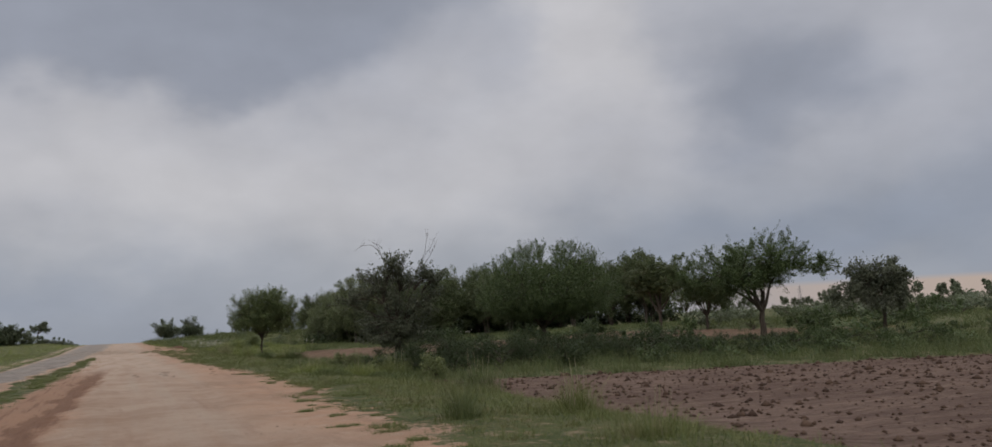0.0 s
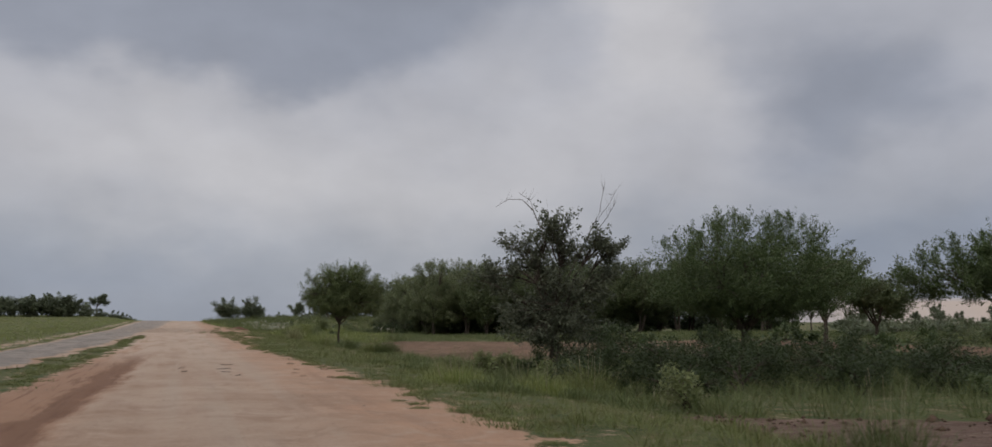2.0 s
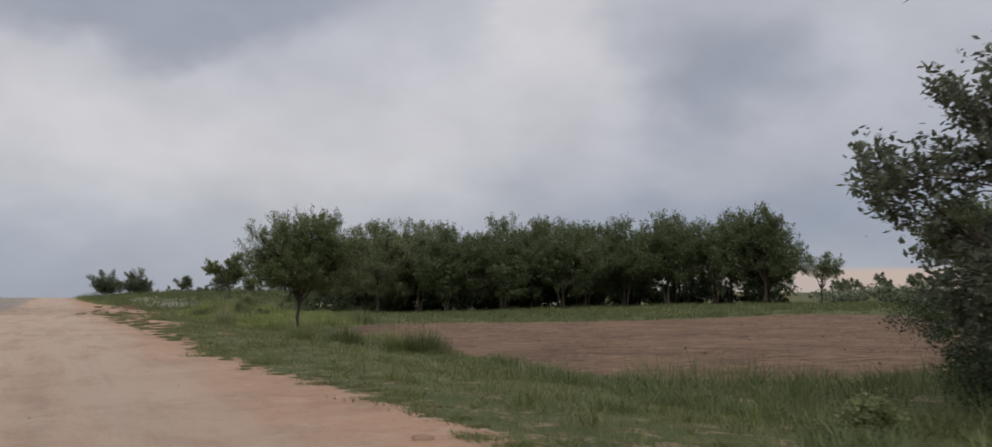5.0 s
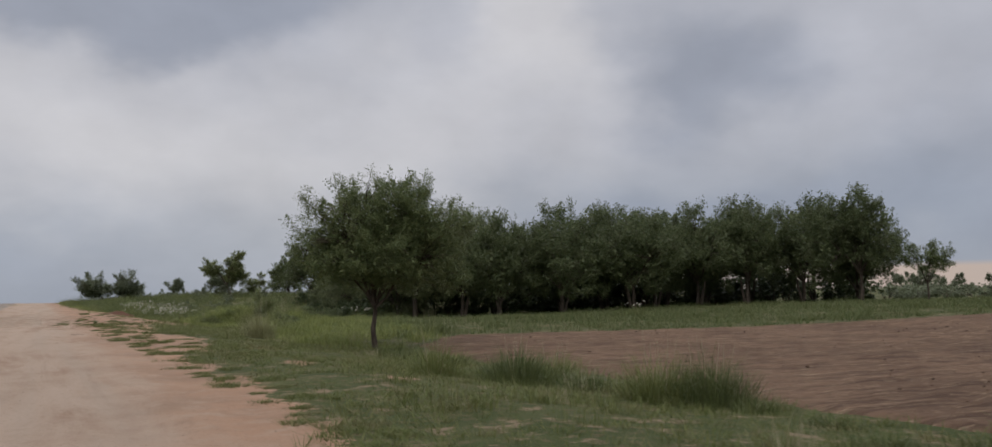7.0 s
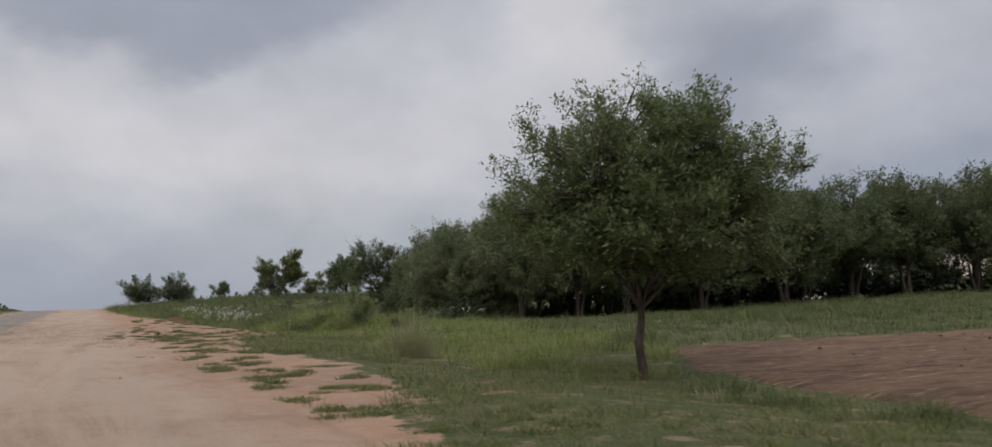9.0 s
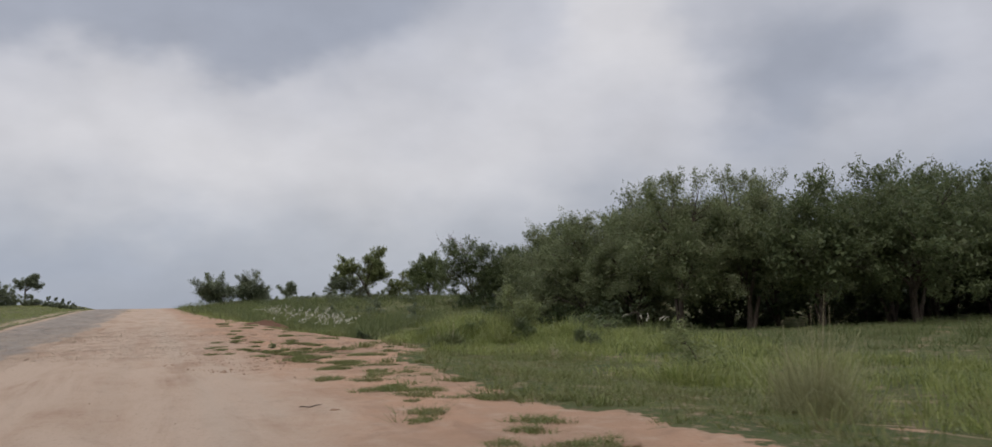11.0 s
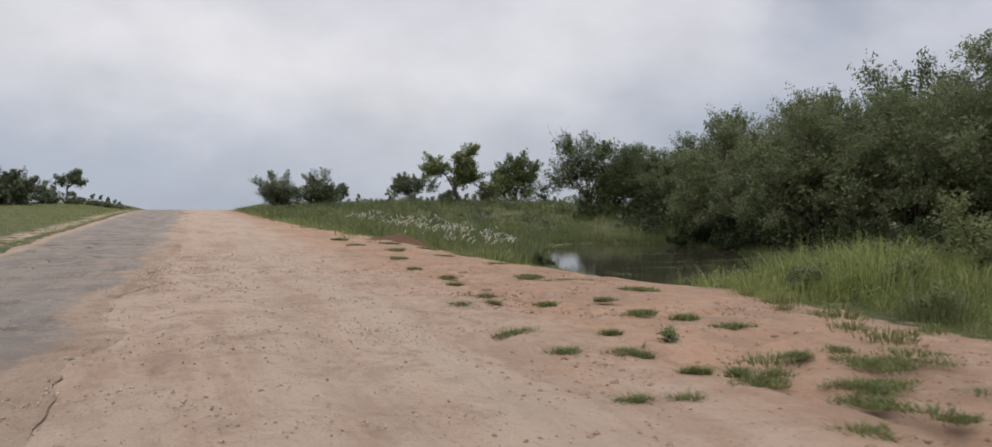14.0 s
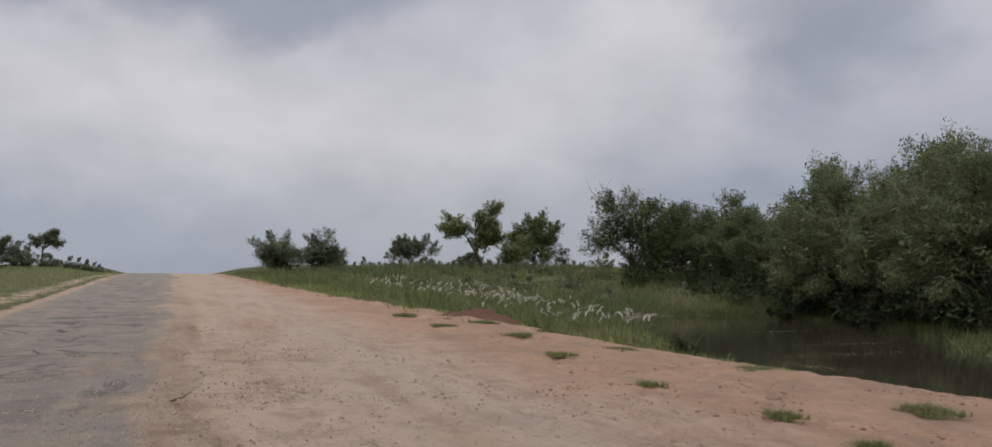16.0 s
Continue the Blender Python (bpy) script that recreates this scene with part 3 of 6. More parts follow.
def strip(name, left, right, y0, y1, dy, n, mat, top, lap):
    """A road surface between two edges, its rims turned down into the soil."""
    y = np.arange(y0, y1, dy)[:, None]
    u = np.linspace(0, 1, n)[None]
    X = left(y) + (right(y) - left(y)) * u
    Y = y + 0 * u
    rim = 0.028 * ((1 - sstep(u, 0, 0.08)) + sstep(u, 0.92, 1)) + 0 * y
    edge = np.maximum(np.exp(-u / 0.14), np.exp(-(1 - u) / (0.13 + 0.12 * sstep(y, 85, 100)))) * 0.8 + 0.9 * np.maximum(1 - sstep(u, 0.04, lap[0]), sstep(u, 1 - lap[1], 0.95)) + 0 * y
    return grid_mesh(name, X, Y, mat, lambda a, b: land(a, b) + top(a, b) - rim, {"rim": lambda a, b: edge})


def track_top(x, y):
    ruts = np.exp(-(((x - 1.1) / 0.35) ** 2)) + np.exp(-(((x - 3.0) / 0.35) ** 2))
    rut = 0.05 * np.exp(-(((x + 0.35 - 0.022 * (y - 25)) / 0.3) ** 2)) * sstep(y, 12, 20) * (1 - sstep(y, 41, 56))
    return 0.02 - rut - 0.03 * ruts + 0.02 * rough(x, y, 1.4, 4) + sstep(y, 86, 94) * (1 - sstep(y, 122, 135)) * (0.03 * rough(x, y, 0.9, 4) + 0.6 * runnels(x, y) * sstep(x, 0.2, 1.6))


def asphalt_top(x, y):
    return 0.03 + 0.03 * rough(x, y, 1.2, 4)


tagged(new("dirt_track", strip("dirt_track", track_left, track_right, -28, 238, 0.2, 34, TRACK, track_top, (0.4, 0.35))), "pinkish sandy dirt track with faint wheel ruts", "dirt track", kind="structure")
tagged(new("asphalt_road", strip("asphalt_road", asphalt_left, asphalt_right, -28, 238, 0.3, 24, ASPHALT, asphalt_top, (0.14, 0.17))), "worn grey asphalt road with broken sandy edges", "road", kind="structure")


def field(name, label, corners, spacing, deep, seed, angle, clods, lump_size, mat, bulge=None):
    """A ploughed plot: furrowed sheet between four corners, with clods on it."""
    c = np.array(corners, float)
    nu, nv = int(np.hypot(*(c[1] - c[0])) / spacing), int(np.hypot(*(c[3] - c[0])) / spacing)
    u, v = np.meshgrid(np.linspace(0, 1, nu), np.linspace(0, 1, nv))
    P = [(1 - u) * (1 - v) * c[0, k] + u * (1 - v) * c[1, k] + u * v * c[2, k] + (1 - u) * v * c[3, k] for k in (0, 1)]
    edge = np.minimum(np.minimum(u, 1 - u) * nu, np.minimum(v, 1 - v) * nv) * spacing
    P[0] = P[0] - (1 - u) ** 4 * (np.interp(v, *bulge) if bulge else 0.0)
    X, Y = P[0] + 0.3 * wave(P[0], P[1], 0.9, seed), P[1] + 0.3 * wave(P[0], P[1], 1.1, seed + 2)

    def top(x, y):
        along = x * math.cos(angle) + y * math.sin(angle)
        fur = np.sin(along * 2 * np.pi / 0.75 + 0.6 * wave(x, y, 0.5, seed))
        return land(x, y) + 0.05 - 0.22 * (1 - sstep(edge, 0.0, 0.7)) + deep * fur + 0.015 * wave(x, y, 2.7, seed) + 0.012 * wave(x, y, 7.1, seed)

    me = grid_mesh(name, X, Y, mat, top)
    plot = tagged(new(name, me), label, "field", kind="structure")
    rng = np.random.default_rng(seed)
    a, b = rng.uniform(0.01, 0.99, clods), rng.uniform(0.01, 0.99, clods)
    x = (1 - a) * (1 - b) * c[0, 0] + a * (1 - b) * c[1, 0] + a * b * c[2, 0] + (1 - a) * b * c[3, 0]
    y = (1 - a) * (1 - b) * c[0, 1] + a * (1 - b) * c[1, 1] + a * b * c[2, 1] + (1 - a) * b * c[3, 1]
    x, y = x + rng.normal(0, 0.1, clods), y + rng.normal(0, 0.1, clods)
    z = land(x, y) + 0.05
    grain = rng.gamma(1.6, lump_size, clods) + 0.01
    stones = rock_cloud(rng, np.stack([x, y, z + 0.012], 1), grain)
    tagged(new("earth_clods", quick_mesh("earth_clods", *stones, CLOD)), "dark damp clods of turned earth lying on a ploughed field", "clods", kind="stuff")
    return plot


def rock_cloud(rng, at, size):
    """Small uneven lumps, eight faces each."""
    base = np.array([(1, 0, 0), (0, 1, 0), (-1, 0, 0), (0, -1, 0), (0, 0, 0.75), (0, 0, -0.6)], float)
    tri = np.array([(0, 1, 4), (1, 2, 4), (2, 3, 4), (3, 0, 4), (1, 0, 5), (2, 1, 5), (3, 2, 5), (0, 3, 5)])
    n = len(at)
    v = base[None] * rng.uniform(0.6, 1.3, (n, 6, 3)) * size[:, None, None]
    a = rng.uniform(0, 6.28, n)
    x = v[:, :, 0] * np.cos(a)[:, None] - v[:, :, 1] * np.sin(a)[:, None]
    y = v[:, :, 0] * np.sin(a)[:, None] + v[:, :, 1] * np.cos(a)[:, None]
    v = np.stack([x, y, v[:, :, 2]], -1) + at[:, None]
    return v.reshape(-1, 3), (tri[None] + 6 * np.arange(n)[:, None, None]).reshape(-1, 3)


field("near_field", "bare brown ploughed field with damp clods and furrows", [(8.4, -6), (44, -16), (34, 23.5), (10.0, 31.6)], 0.25, 0.008, 11, 1.2, 8000, 0.019, FIELD_NEAR)
field("far_field", "ploughed reddish brown field with fine furrows behind the verge", [(11.4, 50.0), (48, 46), (45.5, 79), (17.3, 82.5)], 0.25, 0.012, 23, 2.0, 700, 0.009, FIELD_FAR, ([0, 0.25, 0.5, 0.67, 0.82, 0.92, 1], [0, 1.3, 2.65, 3.65, 3.7, 2.0, 0.3]))

water = tagged(new("water", quick_mesh("water", [(10, 106, -1.0), (33, 106, -1.0), (33, 142, -1.0), (10, 142, -1.0)], np.array([[0, 1, 2, 3]]), WATER)), "still dark pond water mirroring the trees on its bank", "pond", kind="structure")


# ---- trees ----
def tree(name, label, category, seed, x, y, crown_mid, radii, trunk_h, trunk_r, leaves, leaf_size, leaf_mat, flat=0.35, limbs=6, clumps=150, spread=0.2, stems=1, lean=(0.0, 0.0), droop=0.0, lumpy=0.32, group="", z=None, inner=0.42, slim=2.0, feather=0.3, puff=0.3, per=5, twigs=8, lobes=None, core=0, sprig=1.0, oval=False):
    """A tree with its foot at x, y: trunk, limbs with their branches, and a crown of leafy sprays.
    crown_mid: middle of the crown from the foot; radii: half its width, depth and height; flat: how much lower half is cut;
    lobes: the crown's masses (middle and radii) where it has several; core: larger leaves deep inside; sprig: how long and slim the sprays are."""
    rng = np.random.default_rng(seed)
    foot = new(name)
    foot.location = (x, y, ground_z(x, y) - 0.03 if z is None else z)
    tagged(foot, label, category, group)
    mass = np.array(lobes if lobes else [(*crown_mid, *radii)], float)
    mids, rads = mass[:, :3], mass[:, 3:]
    mid = (mids * rads[:, :1]).sum(0) / rads[:, 0].sum()
    weight = rads[:, 0] * rads[:, 2]
    heads = max(5, clumps // per)
    lobe = rng.choice(len(mass), heads, p=weight / weight.sum())
    d = rng.normal(size=(heads, 3))
    d /= np.linalg.norm(d, axis=1, keepdims=True)
    r = rng.uniform((inner * 0.8) ** 2.2, 1, heads) ** (1 / 2.2) * (1 + lumpy * 1.6 * lump(d, seed))
    d[:, 2] = np.where(d[:, 2] < 0, d[:, 2] * (1 - flat), d[:, 2])
    head = mids[lobe] + d * np.clip(r * (1 - 0.25 * puff), 0.1, 1.15)[:, None] * rads[lobe]
    whose = rng.integers(0, heads, clumps)
    e = rng.normal(size=(clumps, 3))
    e /= np.linalg.norm(e, axis=1, keepdims=True)
    e[:, 2] = np.where(e[:, 2] < 0, e[:, 2] * 0.75, e[:, 2] * 0.9)
    swell = (puff * rads[lobe].mean(1) * rng.uniform(0.6, 1.25, heads))[whose] * rng.uniform(0.35, 1, clumps) ** 0.5
    centres = head[whose] + e * swell[:, None]
    # trunk and limbs
    top = np.array([lean[0] * trunk_h, lean[1] * trunk_h, trunk_h])
    trunk_path = bent(rng, (0, 0, 0), top, 7, 0.10)
    v, f = tube(trunk_path, trunk_r * 1.25, trunk_r * 0.8, 9)
    part("trunk", quick_mesh("trunk", v, f, BARK, True), foot)
    for s in range(stems - 1):
        a = rng.uniform(0, 6.28)
        v, f = tube(bent(rng, (trunk_r * math.cos(a), trunk_r * math.sin(a), 0), top + [0.22 * rads[0, 0] * math.cos(a), 0.22 * rads[0, 1] * math.sin(a), 0.05 * rads[0, 2]], 6, 0.1), trunk_r, trunk_r * 0.55, 7)
        part("trunk", quick_mesh("trunk", v, f, BARK, True), foot)
    aim = rng.permutation(clumps)[:limbs]
    who = np.argmin(np.linalg.norm(centres[:, None] - centres[aim][None], axis=2), 1)
    for k in range(limbs):
        mine = centres[who == k]
        if not len(mine):
            continue
        goal = mid + (mine.mean(0) - mid) * 0.75
        limb_path = bent(rng, top - [0, 0, 0.04], goal, 7, 0.14, 0.08)
        v, f = tube(limb_path, trunk_r * 0.62, trunk_r * 0.2, 6)
        limb = part("limb", quick_mesh("limb", v, f, BARK, True), foot)
        pieces = []
        for c in mine[:: max(1, len(mine) // twigs)]:
            j = min(6, max(2, int(np.argmin(np.linalg.norm(limb_path - c, axis=1)))))
            pieces.append(tube(bent(rng, limb_path[j - 1], c, 4, 0.14, 0.05), trunk_r * 0.17 + 0.006, 0.006, 3))
        v, f = joined(pieces)
        tagged(part("twig_spray", quick_mesh("twig_spray", v, f, BARK, True), limb), kind="stuff")
    # leaves in sprays that point outwards and up, thicker in some than in others
    share = rng.gamma(4.0, 1.0, clumps)
    owner = rng.choice(clumps, leaves, p=share / share.sum())
    size = rng.uniform(0.7, 1.35, clumps)[owner][:, None]
    out = centres - mids[lobe][whose]
    out = out / (np.linalg.norm(out, axis=1, keepdims=True) + 1e-6) * 0.6 + e * 0.5 / sprig + rng.normal(0, 0.3, (clumps, 3)) + [0, 0, 0.45 - droop]
    out /= np.linalg.norm(out, axis=1, keepdims=True)
    along = rng.uniform(-1.2, 1.35 + feather, leaves)[:, None] * spread * size * sprig
    at = centres[owner] + out[owner] * along + rng.normal(0, spread * 0.62 / sprig, (leaves, 3)) * size * np.clip(1.15 - along / (3 * spread * size * sprig), 0.3, 1.5)
    at[:, 2] = np.maximum(at[:, 2], 0.05)
    v, f = leaf_faces(rng, at, leaf_size, slim, droop, out[owner] * feather, oval)
    f = [f]
    if core:
        own = rng.choice(len(mass), core, p=weight / weight.sum())
        d = rng.normal(size=(core, 3))
        d /= np.linalg.norm(d, axis=1, keepdims=True)
        d[:, 2] = np.where(d[:, 2] < 0, d[:, 2] * (1 - flat), d[:, 2])
        deep = mids[own] + d * rng.uniform(0.1, 1, core)[:, None] ** 0.4 * 0.68 * rads[own]
        deep[:, 2] = np.maximum(deep[:, 2], 0.1)
        v2, f2 = leaf_faces(rng, deep, leaf_size * 1.6, 1.6)
        f.append(f2 + len(v))
        v = np.concatenate([v, v2])
    part("crown", quick_mesh("crown", v, f, leaf_mat), foot)
    return foot


def bush(name, label, category, seed, x, y, wide, high, leaves, leaf_size, leaf_mat, group=""):
    """A shrub that is leafy down to the ground."""
    return tree(name, label, category, seed, x, y, (0, 0, high * 0.5), (wide, wide, high * 0.52), high * 0.22, 0.03 + 0.012 * high, leaves, leaf_size, leaf_mat, flat=0.1, limbs=6, clumps=max(30, leaves // 90), spread=0.03 + 0.09 * min(high, 1.4), stems=3, lumpy=0.4, group=group, twigs=3, core=leaves // 9)


# the sparse tree with bare twigs above its crown
t1 = tree("sparse_tree", "sparse grey-green tree with bare dead twigs above its crown, among shrubs", "tree", 5, 12.75, 42.9, (0.2, -0.15, 3.1), (2.55, 2.3, 2.0), 1.2, 0.075, 27000, 0.11, LEAF_BROAD, flat=0.0, limbs=11, clumps=330, spread=0.2, stems=2, lumpy=0.25, inner=0.3, per=3, twigs=40, sprig=1.5, slim=1.9, oval=True, puff=0.35, lobes=[
    (0, 0, 2.5, 1.4, 1.4, 1.2), (-1.5, 1.0, 3.0, 0.8, 0.8, 0.5), (-0.75, 0.5, 3.9, 0.75, 0.7, 0.75), (0.1, -0.1, 4.4, 0.8, 0.8, 0.8), (1.25, -0.85, 3.0, 0.75, 0.75, 0.7), (0.75, -0.5, 3.8, 0.7, 0.7, 0.65), (1.5, -1.0, 4.3, 0.55, 0.55, 0.75), (0, 0, 1.6, 1.5, 1.5, 0.8), (-1.0, 0.7, 1.9, 0.9, 0.9, 0.6)])
rng = np.random.default_rng(77)
for route, r in (
    (((0.4, -0.3, 3.2), (0.9, -0.6, 4.4), (1.25, -0.85, 5.3), (1.38, -0.95, 6.25)), 0.026),
    (((0.9, -0.6, 4.3), (1.45, -0.98, 5.1), (1.68, -1.15, 5.6)), 0.013),
    (((1.15, -0.8, 4.9), (1.5, -1.0, 5.5), (1.65, -1.15, 5.95)), 0.009),
    (((0.1, 0.0, 3.4), (-0.3, 0.2, 4.6), (-0.55, 0.38, 5.35), (-0.85, 0.6, 5.72), (-1.25, 0.85, 5.75), (-1.6, 1.1, 5.5)), 0.026),
    (((-0.5, 0.35, 5.2), (-0.65, 0.45, 5.7), (-1.0, 0.7, 6.0)), 0.01),
    (((-0.2, 0.1, 4.4), (-0.1, 0.05, 5.0), (-0.2, 0.1, 5.4)), 0.012),
):
    line = np.concatenate([bent(rng, a, b, 4, 0.06)[:-1] for a, b in zip(route, route[1:])] + [np.array([route[-1]], float)])
    pieces = [tube(line, r, 0.004, 5)]
    for k in range(5):
        s = line[rng.integers(len(line) // 2, len(line) - 1)]
        pieces.append(tube(bent(rng, s, s + rng.normal(0, 0.14, 3) + [0.02, 0, 0.22], 4, 0.15), 0.006, 0.002, 4))
    v, f = joined(pieces)
    part("dead_branch", quick_mesh("dead_branch", v, f, DEAD, True), t1, "bare grey dead branch")

# the domed acacias along the field's hedge
tree("umbrella_acacia", "broad domed acacia with dark feathery foliage at the field edge", "tree", 12, 21.0, 44.4, (0.25, -0.15, 3.0), (3.8, 3.7, 2.85), 1.5, 0.15, 110000, 0.09, LEAF_ACACIA, flat=0.62, limbs=10, clumps=2200, spread=0.135, lumpy=0.06, inner=0.78, slim=3.0, feather=0.65, puff=0.1, per=3, core=9000, sprig=1.35, group="acacias along the field")
tree("umbrella_acacia", "flat-topped acacia with a forked dark trunk in the meadow", "tree", 19, 35.6, 45.1, (-0.3, 0, 4.6), (4.5, 4.2, 1.8), 1.7, 0.17, 52000, 0.13, LEAF_ACACIA, flat=0.45, limbs=9, clumps=620, spread=0.2, lumpy=0.1, slim=3.2, feather=0.7, puff=0.22, per=5, core=3500, sprig=1.5, group="acacias along the field", lobes=[
    (-0.5, 0.45, 4.2, 3.1, 3.1, 2.1), (2.5, -2.2, 4.1, 1.9, 1.9, 0.95), (-2.3, 2.0, 3.4, 1.9, 1.9, 1.5), (1.3, -1.2, 4.6, 2.0, 2.0, 1.4), (0.6, 1.8, 4.0, 2.3, 2.1, 1.5), (-1.6, -0.6, 3.5, 2.0, 2.0, 1.5)])
tree("drooping_tree", "small dark tree with drooping leaves on a slim trunk", "tree", 27, 39.6, 39.9, (0, 0, 3.0), (2.4, 2.3, 1.4), 1.5, 0.10, 14000, 0.17, LEAF_BROAD, flat=0.2, limbs=8, clumps=130, spread=0.24, droop=0.9, lumpy=0.5, core=300, sprig=1.3)
tree("umbrella_acacia", "dense dark tree standing behind the acacias", "tree", 33, 41.0, 64.0, (0, 0, 4.3), (3.0, 3.0, 2.3), 1.6, 0.15, 14000, 0.2, LEAF_GROVE, clumps=130, spread=0.3, core=2000, sprig=1.3)
tree("umbrella_acacia", "lower dense dark tree standing behind the acacias", "tree", 34, 47.0, 66.0, (0, 0, 3.3), (3.0, 3.0, 1.9), 1.2, 0.13, 11000, 0.2, LEAF_GROVE, clumps=110, spread=0.3, core=1800, sprig=1.3)

# the round tree beside the road
tree("roadside_tree", "full round green tree on a single dark trunk beside the track", "tree", 41, 11.35, 75.5, (0.22, 0.0, 3.25), (3.05, 2.85, 2.25), 1.35, 0.075, 112000, 0.078, LEAF_ROAD, flat=0.3, limbs=12, clumps=1300, spread=0.16, lumpy=0.1, inner=0.62, slim=2.2, feather=0.6, puff=0.16, per=3, twigs=40, core=8000, sprig=1.25, lobes=[
    (-0.35, 0.2, 3.5, 2.2, 2.2, 1.95), (-1.1, 0.6, 3.0, 1.65, 1.65, 1.4), (1.1, -0.6, 2.65, 1.75, 1.75, 1.25), (1.55, -0.88, 3.45, 1.3, 1.3, 1.05), (0.55, -0.3, 4.15, 1.55, 1.55, 1.3), (0.55, 1.0, 2.8, 1.8, 1.8, 1.35), (-0.6, -0.9, 2.7, 1.6, 1.6, 1.2)])

# the grove behind the far field and round the pond
LABELS = ("dark dense thorn tree in the grove", "tall thorn tree in the grove with a ragged crown", "broad low thorn tree in the grove, leafy to the ground")
proto = [
    tree("grove_tree", LABELS[0], "tree", 51, 37.5, 107, (0, 0, 4.5), (4.5, 4.3, 3.5), 1.7, 0.14, 21000, 0.19, LEAF_GROVE, flat=-0.05, limbs=8, clumps=420, spread=0.27, stems=3, lumpy=0.12, slim=2.2, feather=0.4, puff=0.2, per=4, group="trees of the grove", inner=0.7, core=3600, sprig=1.15, lobes=[(0, 0, 5.3, 3.0, 2.9, 2.7), (-2.2, 1.0, 4.0, 2.6, 2.6, 2.5), (2.1, -1.2, 4.2, 2.6, 2.6, 2.4), (0.4, 2.0, 3.9, 2.6, 2.5, 2.4), (-0.3, -1.9, 3.6, 2.7, 2.6, 2.3)]),
    tree("grove_tree", LABELS[1], "tree", 52, 47, 108, (0, 0, 4.9), (4.0, 3.9, 3.7), 1.9, 0.15, 21000, 0.19, LEAF_GROVE, flat=-0.05, limbs=8, clumps=420, spread=0.27, stems=2, lumpy=0.15, slim=2.2, feather=0.4, puff=0.2, per=4, group="trees of the grove", inner=0.7, core=3600, sprig=1.15, lobes=[(-0.6, 0.3, 6.3, 2.3, 2.3, 2.3), (1.6, 0.4, 5.4, 2.3, 2.3, 2.3), (-1.7, -0.8, 4.4, 2.5, 2.5, 2.3), (0.5, -1.6, 4.2, 2.5, 2.5, 2.3), (0.6, 1.7, 4.2, 2.5, 2.5, 2.3)]),
    tree("grove_tree", LABELS[2], "tree", 53, 66, 104, (0, 0, 3.65), (3.8, 3.8, 3.6), 1.0, 0.13, 21000, 0.19, LEAF_GROVE, flat=-0.1, limbs=8, clumps=420, spread=0.27, stems=3, lumpy=0.15, slim=2.2, feather=0.4, puff=0.2, per=4, group="trees of the grove", inner=0.7, core=3600, sprig=1.15, lobes=[(0.3, 0, 4.9, 2.5, 2.5, 2.4), (-2.0, 0.4, 3.7, 2.2, 2.2, 2.2), (1.9, 0.8, 3.6, 2.2, 2.2, 2.1), (0, -1.7, 3.4, 2.4, 2.4, 2.0), (0.2, 1.8, 3.5, 2.3, 2.3, 2.1)]),
    tree("grove_tree", "dense thorn tree leaning over the pond, leafy to the ground", "tree", 54, 27.9, 124.5, (0, 0, 3.8), (3.85, 3.75, 3.85), 1.0, 0.13, 38000, 0.14, LEAF_POND_HAZED, flat=-0.1, limbs=9, clumps=620, spread=0.24, stems=3, lumpy=0.15, slim=2.2, feather=0.4, puff=0.2, per=4, group="trees of the grove", inner=0.68, core=4200, sprig=1.2, lobes=[(0.2, 0.1, 5.1, 2.6, 2.5, 2.5), (-1.9, 0.6, 3.4, 2.2, 2.2, 2.2), (1.8, 0.9, 3.6, 2.2, 2.2, 2.3), (0.2, -1.9, 3.0, 2.3, 2.2, 2.2), (0, 1.8, 3.1, 2.3, 2.3, 2.3)]),
    tree("grove_tree", "tall thorn tree at the pond with a rounded crown", "tree", 55, 28.6, 114.5, (0, 0, 4.8), (4.0, 3.9, 3.6), 1.7, 0.15, 38000, 0.14, LEAF_POND_HAZED, flat=-0.1, limbs=9, clumps=620, spread=0.25, stems=2, lumpy=0.15, slim=2.2, feather=0.4, puff=0.2, per=4, group="trees of the grove", inner=0.68, core=4200, sprig=1.2, lobes=[(-0.3, 0.2, 6.3, 2.4, 2.4, 2.3), (1.7, 0.3, 5.3, 2.3, 2.3, 2.2), (-1.9, -0.4, 4.6, 2.4, 2.4, 2.2), (0.4, -1.8, 4.0, 2.5, 2.5, 2.4), (0.4, 1.8, 4.2, 2.5, 2.5, 2.4)]),
]
rng = np.random.default_rng(8)
